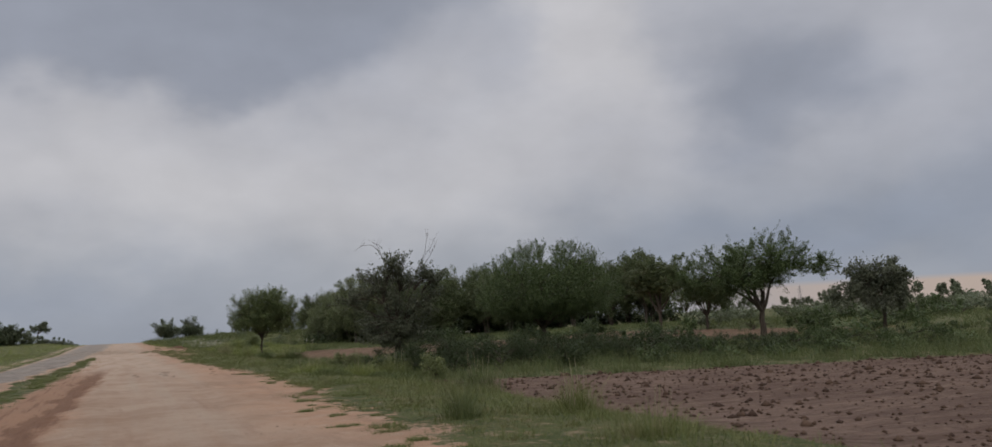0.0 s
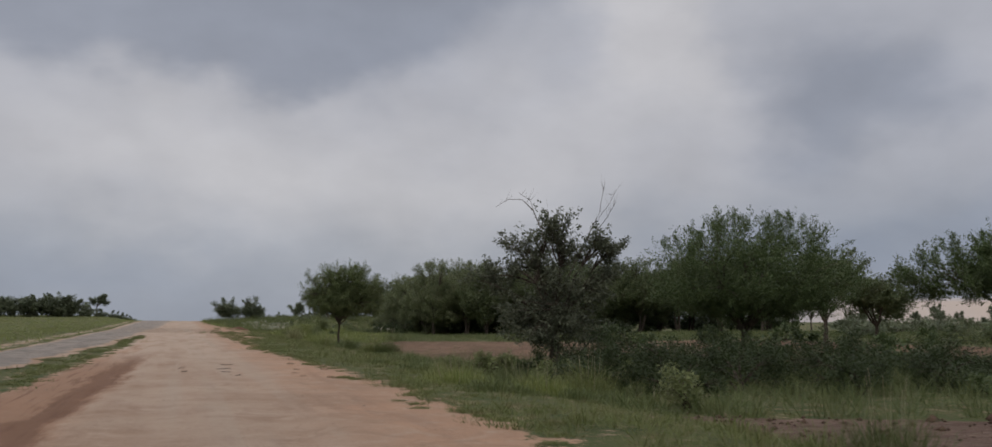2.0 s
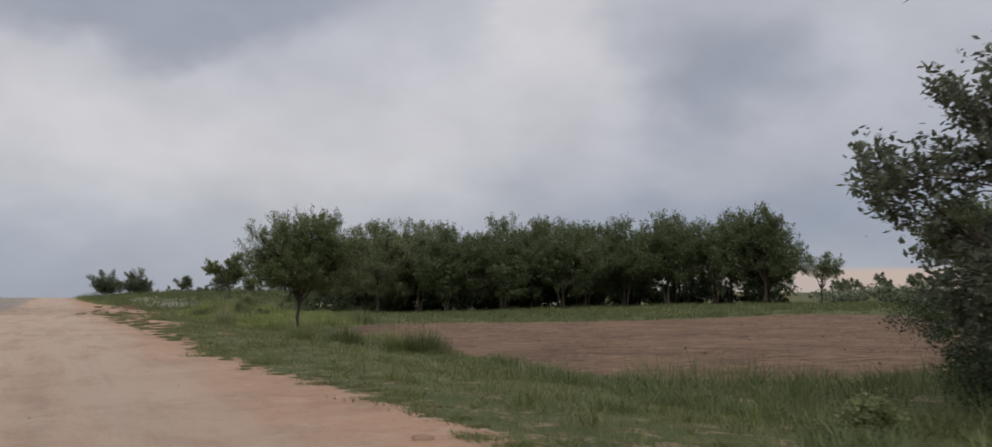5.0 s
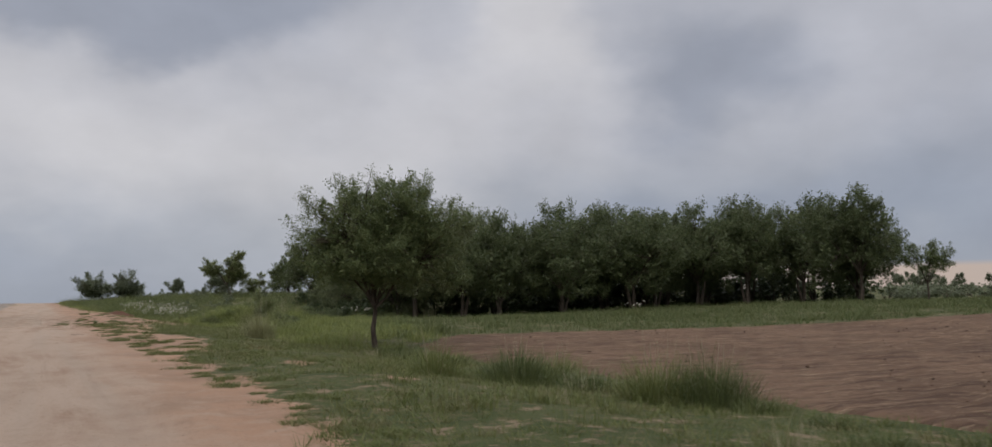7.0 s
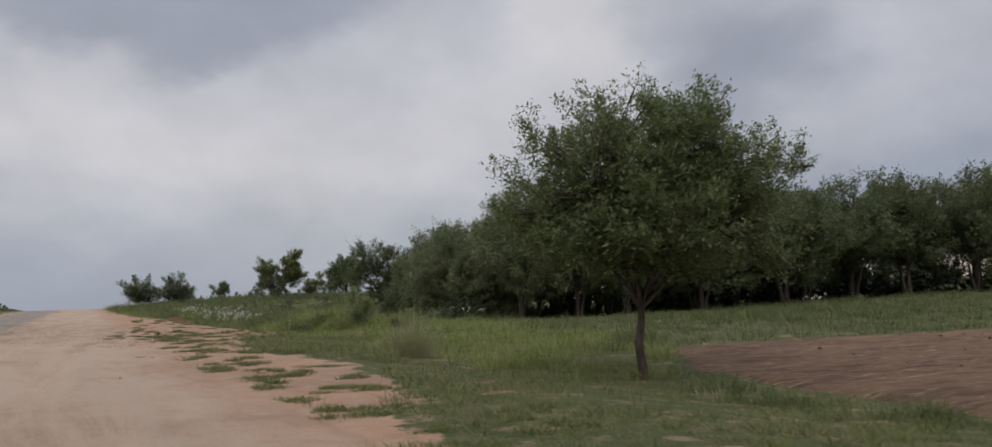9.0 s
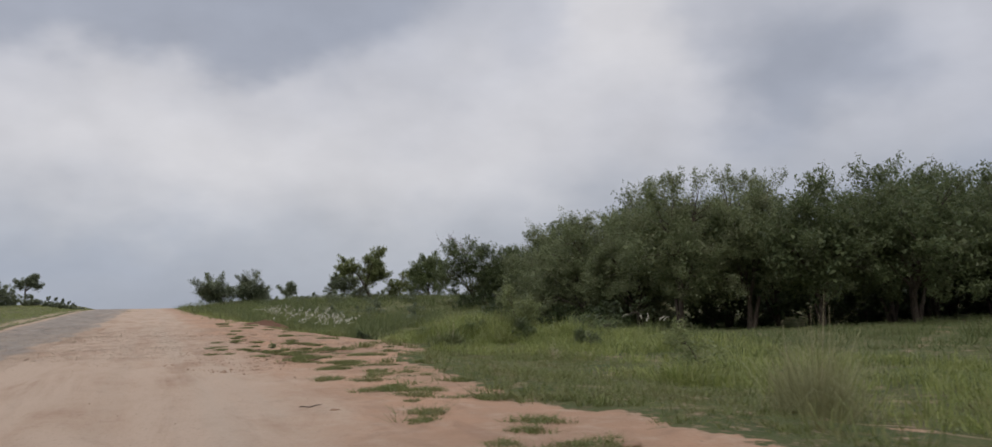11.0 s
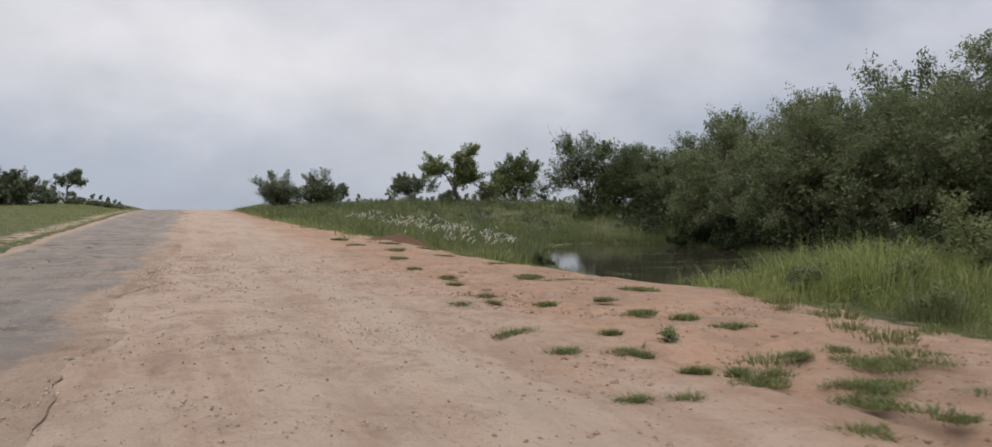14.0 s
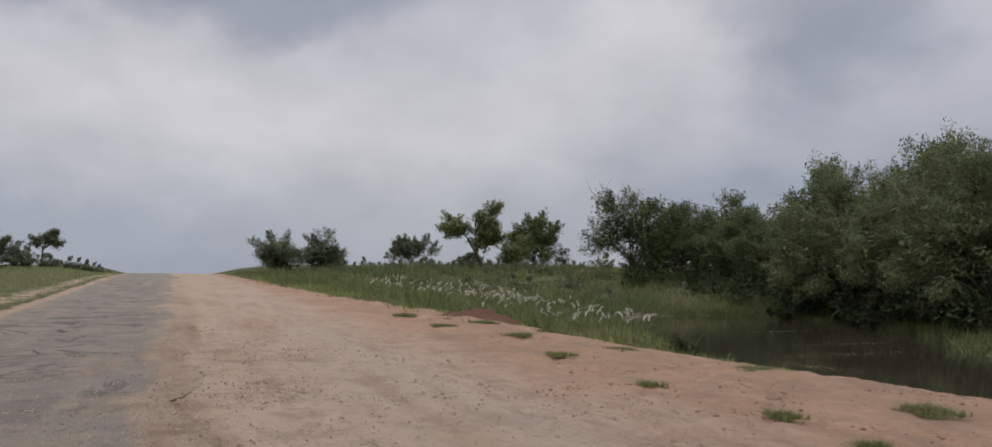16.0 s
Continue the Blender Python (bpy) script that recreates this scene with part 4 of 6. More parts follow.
for kind, x, y, s in (
    (0, 43, 105.5, 0.93),
    (0, 51.5, 108, 1.0),
    (1, 56, 107, 0.98),
    (0, 60.5, 105, 1.0),
    (1, 63.5, 101.5, 1.0),
    (2, 33, 108.5, 0.9),
    (4, 32, 113, 0.98),
    (2, 40, 111, 1.1),
    (1, 60, 111, 1.1),
    (0, 37, 117, 1.0),
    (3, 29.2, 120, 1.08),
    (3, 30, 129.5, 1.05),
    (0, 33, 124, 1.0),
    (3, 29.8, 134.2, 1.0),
    (3, 34.5, 131, 1.1),
    (0, 38, 127, 1.0),
    (2, 33, 139, 0.95),
    (2, 38, 137, 1.05),
    (0, 42, 133, 1.0),
    (2, 36, 146, 0.95),
    (0, 41, 143, 0.95),
) + (
    (2, 38, 153, 0.95),
    (0, 43, 158, 0.9),
    (2, 46.5, 167, 1.08),
    (2, 52, 162, 1.0),
    (2, 42, 169, 0.95),
    (2, 39, 163, 0.9),
    (0, 49, 138, 1.0),
    (2, 34.5, 118.5, 1.0),
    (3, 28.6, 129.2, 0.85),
    (2, 38.5, 159.5, 0.9),
    (2, 41.0, 151.5, 1.0),
    (1, 47, 115, 1.05),
    (0, 53, 114, 1.08),
    (0, 57, 113.5, 1.0),
    (1, 65, 108, 1.0),
    (2, 49, 112, 0.95),
    (2, 44.5, 112, 1.0),
):
    z = ground_z(x, y) - 0.03
    copy_thing(proto[kind], Matrix.Translation((x, y, z)) @ pose(0, 0, 0, 0, 0, rng.uniform(0, 360)) @ Matrix.Diagonal((s * rng.uniform(0.92, 1.1), s, s * ((rng.uniform(0.84, 1.0) if y > 140 else rng.uniform(1.06, 1.26)) if kind < 3 else rng.uniform(0.9, 1.04)), 1)))
tree("slender_tree", "small slender tree at the end of the grove", "tree", 58, 67.6, 98.3, (0, 0, 3.5), (2.1, 2.0, 1.6), 1.5, 0.08, 6500, 0.17, LEAF_ROAD, clumps=110, spread=0.24, sprig=1.3, inner=0.5)
ragged = tree("ragged_tree", "ragged tree with bare twigs on its top at the grove end", "tree", 59, 34.0, 162.3, (0, 0, 4.0), (4.2, 4.0, 3.3), 1.0, 0.13, 28000, 0.18, LEAF_GROVE, flat=0.0, clumps=420, spread=0.32, stems=3, lumpy=0.3, inner=0.45, per=4, sprig=1.5, core=1200, lobes=[(1.0, -0.2, 4.3, 2.8, 2.7, 2.5), (-1.6, 0.3, 4.9, 2.0, 1.9, 1.9), (-2.6, 0.5, 3.0, 1.7, 1.7, 1.1), (0.6, -0.5, 2.2, 3.0, 2.9, 1.6)])
rng = np.random.default_rng(78)
pieces = []
for k in range(16):
    a = np.array([rng.uniform(-2.2, -0.4), rng.uniform(-0.6, 0.8), 5.4])
    b = a + [rng.normal(-0.5, 0.7), rng.normal(0, 0.5), rng.uniform(1.4, 2.3)]
    pieces.append(tube(bent(rng, a, b, 5, 0.15), 0.03, 0.008, 4))
    for q in range(3):
        c = a + (b - a) * rng.uniform(0.5, 0.9)
        pieces.append(tube(bent(rng, c, c + rng.normal(0, 0.35, 3) + [-0.1, 0, 0.35], 4, 0.15), 0.014, 0.006, 3))
v, f = joined(pieces)
tagged(part("dead_branchwork", quick_mesh("dead_branchwork", v, f, DEAD, True), ragged, "bare grey branches without leaves"), kind="stuff")

# trees and bushes on the rise ahead
tree("leaning_tree", "light green tree with a crooked leaning trunk on the rise", "tree", 61, 26.4, 177, (-0.3, 0, 3.3), (3.3, 2.9, 2.3), 1.5, 0.17, 17000, 0.2, LEAF_LIGHT, flat=0.1, limbs=7, clumps=240, spread=0.26, lean=(-0.5, 0), lumpy=0.15, inner=0.5, per=4, core=1400, sprig=1.3, lobes=[(-3.0, 0, 3.9, 1.5, 1.5, 1.4), (-1.8, 0.2, 3.7, 1.2, 1.2, 0.9), (0.2, 0, 4.4, 1.4, 1.4, 1.8), (0.5, 0, 3.0, 1.5, 1.4, 1.2)])
bush("round_bush", "light green bush at the foot of the leaning tree", "bush", 62, 29.6, 178, 1.6, 3.1, 6000, 0.16, LEAF_LIGHT)
bush("round_bush", "low dark bush under the leaning tree", "bush", 76, 24.9, 177.5, 1.3, 1.6, 3000, 0.16, LEAF_HAZE)
tree("round_tree", "dense olive green round tree on the rise", "tree", 63, 38.6, 194, (0, 0, 3.2), (3.7, 3.5, 3.4), 0.8, 0.15, 22000, 0.22, LEAF_ROAD, flat=-0.1, clumps=300, spread=0.3, stems=2, lumpy=0.15, inner=0.6, per=4, core=2600, sprig=1.3, lobes=[(-0.6, 0, 4.2, 2.4, 2.4, 2.3), (1.6, 0.2, 4.4, 1.9, 1.9, 1.8), (-1.3, 0, 2.4, 2.3, 2.3, 2.0), (1.4, 0, 2.4, 2.0, 2.0, 1.8)])
bush("thin_bush", "thin twiggy bush beside the round tree", "bush", 64, 43.5, 196, 1.1, 3.0, 1800, 0.14, LEAF_SHRUB)
tree("spreading_bush", "dark two-headed bush on the verge of the rise", "bush", 65, 10.6, 190.5, (-1.3, 0, 1.9), (2.4, 2.2, 2.1), 0.5, 0.1, 13000, 0.2, LEAF_HAZE, flat=0.0, limbs=6, clumps=110, spread=0.34, stems=3, lumpy=0.3, inner=0.3, core=1600, sprig=1.4)
tree("spreading_bush", "dark ragged bush on the verge of the rise", "bush", 66, 13.6, 191.5, (0.1, 0, 1.9), (2.4, 2.2, 2.1), 0.5, 0.1, 13000, 0.2, LEAF_HAZE, flat=0.0, limbs=6, clumps=110, spread=0.34, stems=3, lumpy=0.3, inner=0.3, core=1600, sprig=1.4)
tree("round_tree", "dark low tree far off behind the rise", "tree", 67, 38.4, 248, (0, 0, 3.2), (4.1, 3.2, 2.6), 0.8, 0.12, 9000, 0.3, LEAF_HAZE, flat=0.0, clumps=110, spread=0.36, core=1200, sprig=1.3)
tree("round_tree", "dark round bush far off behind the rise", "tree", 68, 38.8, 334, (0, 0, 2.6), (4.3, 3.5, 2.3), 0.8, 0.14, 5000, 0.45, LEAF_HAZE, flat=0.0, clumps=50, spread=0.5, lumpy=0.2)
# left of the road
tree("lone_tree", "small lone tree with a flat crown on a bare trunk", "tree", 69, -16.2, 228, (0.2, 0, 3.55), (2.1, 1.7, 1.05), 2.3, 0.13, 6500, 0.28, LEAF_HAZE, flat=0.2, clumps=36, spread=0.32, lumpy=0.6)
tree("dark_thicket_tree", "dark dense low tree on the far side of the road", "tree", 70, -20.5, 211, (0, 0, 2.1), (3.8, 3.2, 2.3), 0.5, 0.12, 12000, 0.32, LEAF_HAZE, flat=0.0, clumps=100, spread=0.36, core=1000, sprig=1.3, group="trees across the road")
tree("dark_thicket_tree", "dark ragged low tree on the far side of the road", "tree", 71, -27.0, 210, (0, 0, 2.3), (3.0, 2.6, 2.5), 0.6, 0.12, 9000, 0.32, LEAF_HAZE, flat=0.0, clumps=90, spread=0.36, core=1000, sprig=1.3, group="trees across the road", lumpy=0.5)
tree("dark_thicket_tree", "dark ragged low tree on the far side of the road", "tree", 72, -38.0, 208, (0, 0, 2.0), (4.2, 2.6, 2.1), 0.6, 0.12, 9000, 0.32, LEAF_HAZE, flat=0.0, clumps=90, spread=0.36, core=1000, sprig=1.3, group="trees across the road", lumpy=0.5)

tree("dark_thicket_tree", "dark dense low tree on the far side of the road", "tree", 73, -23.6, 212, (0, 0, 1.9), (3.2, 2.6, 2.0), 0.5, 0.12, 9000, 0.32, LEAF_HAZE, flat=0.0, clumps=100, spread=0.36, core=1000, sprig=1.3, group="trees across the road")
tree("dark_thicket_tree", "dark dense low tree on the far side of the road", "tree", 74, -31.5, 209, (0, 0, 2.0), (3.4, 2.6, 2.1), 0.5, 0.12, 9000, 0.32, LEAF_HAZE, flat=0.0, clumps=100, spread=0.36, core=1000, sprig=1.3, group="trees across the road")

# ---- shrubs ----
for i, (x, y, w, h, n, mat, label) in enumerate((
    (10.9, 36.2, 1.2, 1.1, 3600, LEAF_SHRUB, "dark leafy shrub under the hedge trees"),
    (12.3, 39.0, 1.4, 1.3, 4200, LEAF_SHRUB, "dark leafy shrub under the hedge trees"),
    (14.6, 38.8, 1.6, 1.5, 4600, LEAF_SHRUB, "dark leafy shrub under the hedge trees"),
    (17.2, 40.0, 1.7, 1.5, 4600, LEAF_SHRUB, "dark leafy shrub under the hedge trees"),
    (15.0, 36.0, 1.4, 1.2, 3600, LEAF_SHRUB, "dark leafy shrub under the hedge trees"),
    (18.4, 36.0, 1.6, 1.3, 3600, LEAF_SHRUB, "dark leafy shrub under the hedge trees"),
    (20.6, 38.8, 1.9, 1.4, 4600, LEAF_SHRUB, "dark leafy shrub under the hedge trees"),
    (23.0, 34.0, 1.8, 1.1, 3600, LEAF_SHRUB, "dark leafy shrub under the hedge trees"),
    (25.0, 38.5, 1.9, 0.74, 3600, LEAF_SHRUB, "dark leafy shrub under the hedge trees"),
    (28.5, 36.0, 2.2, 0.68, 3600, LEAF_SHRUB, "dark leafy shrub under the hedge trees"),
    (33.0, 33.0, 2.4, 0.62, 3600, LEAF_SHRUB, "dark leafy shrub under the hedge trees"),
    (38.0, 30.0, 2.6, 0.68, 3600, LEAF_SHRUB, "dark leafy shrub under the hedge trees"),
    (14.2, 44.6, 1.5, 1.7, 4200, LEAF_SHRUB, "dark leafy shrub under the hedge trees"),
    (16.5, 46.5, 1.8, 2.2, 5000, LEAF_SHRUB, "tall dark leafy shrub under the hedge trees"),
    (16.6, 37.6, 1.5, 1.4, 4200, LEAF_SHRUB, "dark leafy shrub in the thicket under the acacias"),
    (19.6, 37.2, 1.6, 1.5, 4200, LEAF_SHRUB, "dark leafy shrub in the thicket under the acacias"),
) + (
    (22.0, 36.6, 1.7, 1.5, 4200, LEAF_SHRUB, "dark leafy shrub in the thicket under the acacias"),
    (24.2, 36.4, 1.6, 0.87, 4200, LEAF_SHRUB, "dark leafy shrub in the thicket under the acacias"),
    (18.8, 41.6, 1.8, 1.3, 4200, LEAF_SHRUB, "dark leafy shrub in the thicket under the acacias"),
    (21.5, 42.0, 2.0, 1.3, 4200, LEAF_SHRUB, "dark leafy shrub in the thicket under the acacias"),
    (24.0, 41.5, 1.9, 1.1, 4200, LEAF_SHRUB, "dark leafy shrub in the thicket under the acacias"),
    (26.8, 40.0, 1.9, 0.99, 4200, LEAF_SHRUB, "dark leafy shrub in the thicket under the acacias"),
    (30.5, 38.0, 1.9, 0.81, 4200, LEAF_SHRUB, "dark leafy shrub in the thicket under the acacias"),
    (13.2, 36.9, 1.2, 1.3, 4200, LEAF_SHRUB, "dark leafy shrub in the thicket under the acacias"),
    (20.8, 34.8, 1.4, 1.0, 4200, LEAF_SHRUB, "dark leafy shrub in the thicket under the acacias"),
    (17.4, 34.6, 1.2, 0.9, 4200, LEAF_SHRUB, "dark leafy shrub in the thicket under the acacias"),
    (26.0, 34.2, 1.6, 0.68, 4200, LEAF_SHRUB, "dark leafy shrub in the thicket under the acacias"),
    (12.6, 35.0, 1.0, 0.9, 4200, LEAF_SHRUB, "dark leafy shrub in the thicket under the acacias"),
    (12.2, 103.2, 0.6, 0.7, 1500, LEAF_ROAD, "leafy weed in the tall grass by the pond"),
    (13.6, 101.4, 0.7, 0.8, 1800, LEAF_GROVE, "leafy weed in the tall grass by the pond"),
    (11.0, 104.4, 0.5, 0.6, 1300, LEAF_GROVE, "leafy weed in the tall grass by the pond"),
    (17.2, 103.0, 0.9, 1.0, 2200, LEAF_ROAD, "leafy weed in the tall grass by the pond"),
) + (
    (14.8, 99.0, 0.6, 0.7, 1500, LEAF_GROVE, "leafy weed in the tall grass by the pond"),
    (10.9, 101.0, 0.4, 0.6, 1200, LEAF_LIGHT, "pale leafy weed beside the grass mound"),
    (18.9, 106.0, 1.0, 1.1, 2200, LEAF_GROVE, "leafy weed in the tall grass by the pond"),
    (9.6, 40.2, 0.9, 0.8, 2600, LEAF_LIGHT, "pale green weedy shrub in the verge grass"),
    (14.2, 103.4, 0.85, 1.7, 5000, LEAF_LIGHT, "upright green shrub in tall grass by the pond"),
    (9.6, 43.4, 0.5, 0.65, 1800, LEAF_LIGHT, "olive leafy weed standing in the verge grass"),
    (9.0, 40.4, 0.45, 0.6, 1600, LEAF_LIGHT, "olive leafy weed standing in the verge grass"),
    (10.9, 41.6, 0.6, 0.85, 2400, LEAF_ACACIA, "olive leafy weed standing in the verge grass"),
    (11.3, 40.4, 0.6, 0.8, 2400, LEAF_SHRUB, "dark leafy weed beside the sparse tree"),
    (10.6, 38.4, 0.6, 0.7, 2400, LEAF_LIGHT, "olive leafy weed standing in the verge grass"),
    (11.9, 88.4, 0.9, 1.0, 2400, LEAF_LIGHT, "leafy bush in the grass on the verge"),
    (4.8, 98.9, 0.15, 0.2, 260, LEAF_ROAD, "small dark weed on the bare sand bank"),
    (12.6, 121.5, 0.5, 0.5, 900, LEAF_SHRUB, "small weed at the water's edge"),
    (10.9, 31.9, 0.45, 1.0, 2200, LEAF_LIGHT, "pale green upright weed at the field edge"),
    (45.0, 58.0, 2.6, 1.6, 3000, LEAF_GROVE, "dark shrub at the far field edge"),
    (53.0, 62.0, 3.0, 1.8, 3000, LEAF_GROVE, "dark shrub at the far field edge"),
)):
    bush("shrub", label, "shrub", 100 + i, x, y, w, h, int(n * 1.15), 0.04 if w < 0.3 else 0.066 if y < 60 or w < 1.2 else 0.1, mat)
rng = np.random.default_rng(15)
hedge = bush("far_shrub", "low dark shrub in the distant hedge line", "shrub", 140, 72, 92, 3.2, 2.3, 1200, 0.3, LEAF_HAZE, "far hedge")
for k in range(22):
    x, y, s = 56 + 4.2 * k + rng.normal(0, 1.5), 80 - 1.9 * k + rng.normal(0, 4), rng.uniform(0.7, 1.05) + 0.012 * k
    copy_thing(hedge, Matrix.Translation((x, y, ground_z(x, y) - 0.05)) @ pose(0, 0, 0, 0, 0, rng.uniform(0, 360)) @ Matrix.Scale(s, 4))
for x, y, s in [(80, 84, 1.1), (90, 76, 1.0), (104, 70, 1.2), (118, 84, 1.3), (130, 60, 1.2), (96, 98, 1.3), (112, 104, 1.5), (60, 60, 0.8), (70, 50, 0.8), (86, 44, 1.0), (102, 36, 1.1), (122, 30, 1.3), (150, 52, 1.6), (165, 84, 1.8), (140, 110, 1.7), (190, 60, 1.9), (200, 110, 2.2), (84, 60, 0.9), (92, 62, 1.0), (100, 60, 1.0), (108, 57, 1.0), (116, 52, 1.1), (98, 84, 1.2), (106, 88, 1.2), (122, 74, 1.3), (136, 80, 1.5), (146, 70, 1.5), (160, 66, 1.6)] + [(176, 76, 1.7), (210, 76, 2.0), (150, 95, 1.6), (128, 96, 1.5), (180, 100, 1.8), (170, 140, 2.2), (230, 90, 2.2), (240, 160, 2.6), (78, 104, 0.8), (84, 112, 1.0), (92, 118, 1.1), (100, 128, 1.2), (108, 122, 1.2), (118, 138, 1.4), (126, 146, 1.4), (112, 112, 1.2), (96, 106, 1.0), (138, 150, 1.6), (150, 160, 1.7), (88, 100, 0.9), (122, 128, 1.3)]:
    copy_thing(hedge, Matrix.Translation((x, y, ground_z(x, y) - 0.05)) @ pose(0, 0, 0, 0, 0, rng.uniform(0, 360)) @ Matrix.Scale(s, 4))
for x, y, s in [(-9.0, 231, 0.35), (-9.8, 230, 0.44), (-10.4, 229, 0.49), (-11.6, 228.5, 0.55), (-13.2, 228, 0.60), (-15.2, 227, 0.65), (-18.4, 223, 0.91), (-20.6, 220, 0.94), (-23, 218, 0.96), (-9.5, 232, 0.38), (-11, 230, 0.51), (-12.5, 229, 0.58), (-14.5, 228, 0.64), (-16, 226, 0.64), (-17.5, 224, 0.64), (-19.5, 222, 0.85), (-22, 220, 0.85), (-24, 217, 0.94), (-27, 214, 1.02), (-31, 212, 1.02), (-35, 211, 1.18), (-41, 210, 1.36), (-48, 208, 1.52), (20, 197, 0.5), (24, 190, 0.5), (33, 186, 0.55), (29, 170, 0.45), (22, 178, 0.4), (45, 190, 0.7), (52, 185, 0.8), (58, 176, 0.9)]:
    copy_thing(hedge, Matrix.Translation((x, y, ground_z(x, y) - 0.1)) @ pose(0, 0, 0, 0, 0, rng.uniform(0, 360)) @ Matrix.Scale(s, 4))

rng = np.random.default_rng(29)
for k in range(46):
    x = rng.uniform(15, 48)
    y, s = 186 + 0.25 * x + rng.normal(0, 2.5), rng.uniform(0.22, 0.5)
    copy_thing(hedge, Matrix.Translation((x, y, ground_z(x, y) - 0.1)) @ pose(0, 0, 0, 0, 0, rng.uniform(0, 360)) @ Matrix.Scale(s, 4))
for k in range(26):
    x, y, s = rng.uniform(16, 31), rng.uniform(143, 182), rng.uniform(0.18, 0.42)
    copy_thing(hedge, Matrix.Translation((x, y, ground_z(x, y) - 0.1)) @ pose(0, 0, 0, 0, 0, rng.uniform(0, 360)) @ Matrix.Scale(s, 4))

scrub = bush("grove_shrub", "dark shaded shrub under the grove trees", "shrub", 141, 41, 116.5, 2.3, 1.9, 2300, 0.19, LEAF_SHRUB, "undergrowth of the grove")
thorn = bush("meadow_shrub", "low green thorn shrub in the meadow", "shrub", 142, 33, 36.5, 2.3, 1.5, 2300, 0.17, LEAF_ACACIA, "thorn shrubs in the meadow")
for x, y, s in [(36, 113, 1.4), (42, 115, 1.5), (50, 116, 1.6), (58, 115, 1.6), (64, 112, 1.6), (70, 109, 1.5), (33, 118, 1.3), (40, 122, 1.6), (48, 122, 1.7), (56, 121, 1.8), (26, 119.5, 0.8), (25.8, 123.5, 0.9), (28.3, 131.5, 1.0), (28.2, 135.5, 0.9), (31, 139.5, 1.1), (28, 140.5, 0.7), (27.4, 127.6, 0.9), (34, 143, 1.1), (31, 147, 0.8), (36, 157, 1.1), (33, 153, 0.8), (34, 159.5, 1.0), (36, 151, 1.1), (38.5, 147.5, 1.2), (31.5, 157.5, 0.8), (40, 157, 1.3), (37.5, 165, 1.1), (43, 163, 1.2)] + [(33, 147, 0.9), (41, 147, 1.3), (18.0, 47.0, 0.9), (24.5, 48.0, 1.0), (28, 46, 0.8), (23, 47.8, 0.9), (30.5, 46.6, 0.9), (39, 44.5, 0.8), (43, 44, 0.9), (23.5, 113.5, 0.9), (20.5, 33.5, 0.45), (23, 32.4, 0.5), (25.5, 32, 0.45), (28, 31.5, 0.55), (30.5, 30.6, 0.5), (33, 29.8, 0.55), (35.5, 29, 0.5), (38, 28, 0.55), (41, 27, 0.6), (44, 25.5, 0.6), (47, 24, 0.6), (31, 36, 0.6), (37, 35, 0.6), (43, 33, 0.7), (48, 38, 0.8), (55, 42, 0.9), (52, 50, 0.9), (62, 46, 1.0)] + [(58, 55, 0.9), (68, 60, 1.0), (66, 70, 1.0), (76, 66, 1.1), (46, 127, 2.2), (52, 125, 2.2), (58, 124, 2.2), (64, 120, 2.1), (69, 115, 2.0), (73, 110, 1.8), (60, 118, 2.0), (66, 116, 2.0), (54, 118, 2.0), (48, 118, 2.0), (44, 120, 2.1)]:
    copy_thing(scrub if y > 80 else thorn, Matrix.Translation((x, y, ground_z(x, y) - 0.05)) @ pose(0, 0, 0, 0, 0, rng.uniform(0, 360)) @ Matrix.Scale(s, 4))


# ---- grass ----
def blades(rng, x, y, height, width, lean=0.35, out_of=None, simple=False):
    """Bent blades of grass; out_of: the middles of the tufts that they spread from; simple: one face each."""
    n = len(x)
    z = land(x, y) - 0.02
    a = rng.uniform(0, 2 * np.pi, n)
    if out_of is not None:
        a = np.arctan2(y - out_of[1], x - out_of[0]) + rng.normal(0, 0.7, n)
    h = height * rng.uniform(0.5, 1.25, n)
    out = np.stack([np.cos(a), np.sin(a), 0 * a], 1) * (h * np.abs(rng.normal(0, lean * 1.5, n)))[:, None]
    b = a + rng.normal(0, 0.8, n)
    side = np.stack([-np.sin(b), np.cos(b), 0 * b], 1) * (width * rng.uniform(0.6, 1.3, n))[:, None] / 2
    p0 = np.stack([x, y, z], 1)
    p2 = p0 + out + np.stack([0 * h, 0 * h, h], 1)
    if simple:
        return np.stack([p0 - side, p0 + side, p2], 1).reshape(-1, 3), np.arange(3 * n).reshape(-1, 3)
    p1 = p0 + out * 0.3 + np.stack([0 * h, 0 * h, h * 0.65], 1)
    v = np.stack([p0 - side, p0 + side, p1 + side * 0.8, p1 - side * 0.8, p2 - np.stack([0 * h, 0 * h, 0.25 * np.linalg.norm(out, axis=1)], 1)], 1).reshape(-1, 3)
    i = 5 * np.arange(n)[:, None]
    return v, [i + np.array([[0, 1, 2, 3]]), i + np.array([[3, 2, 4]])]


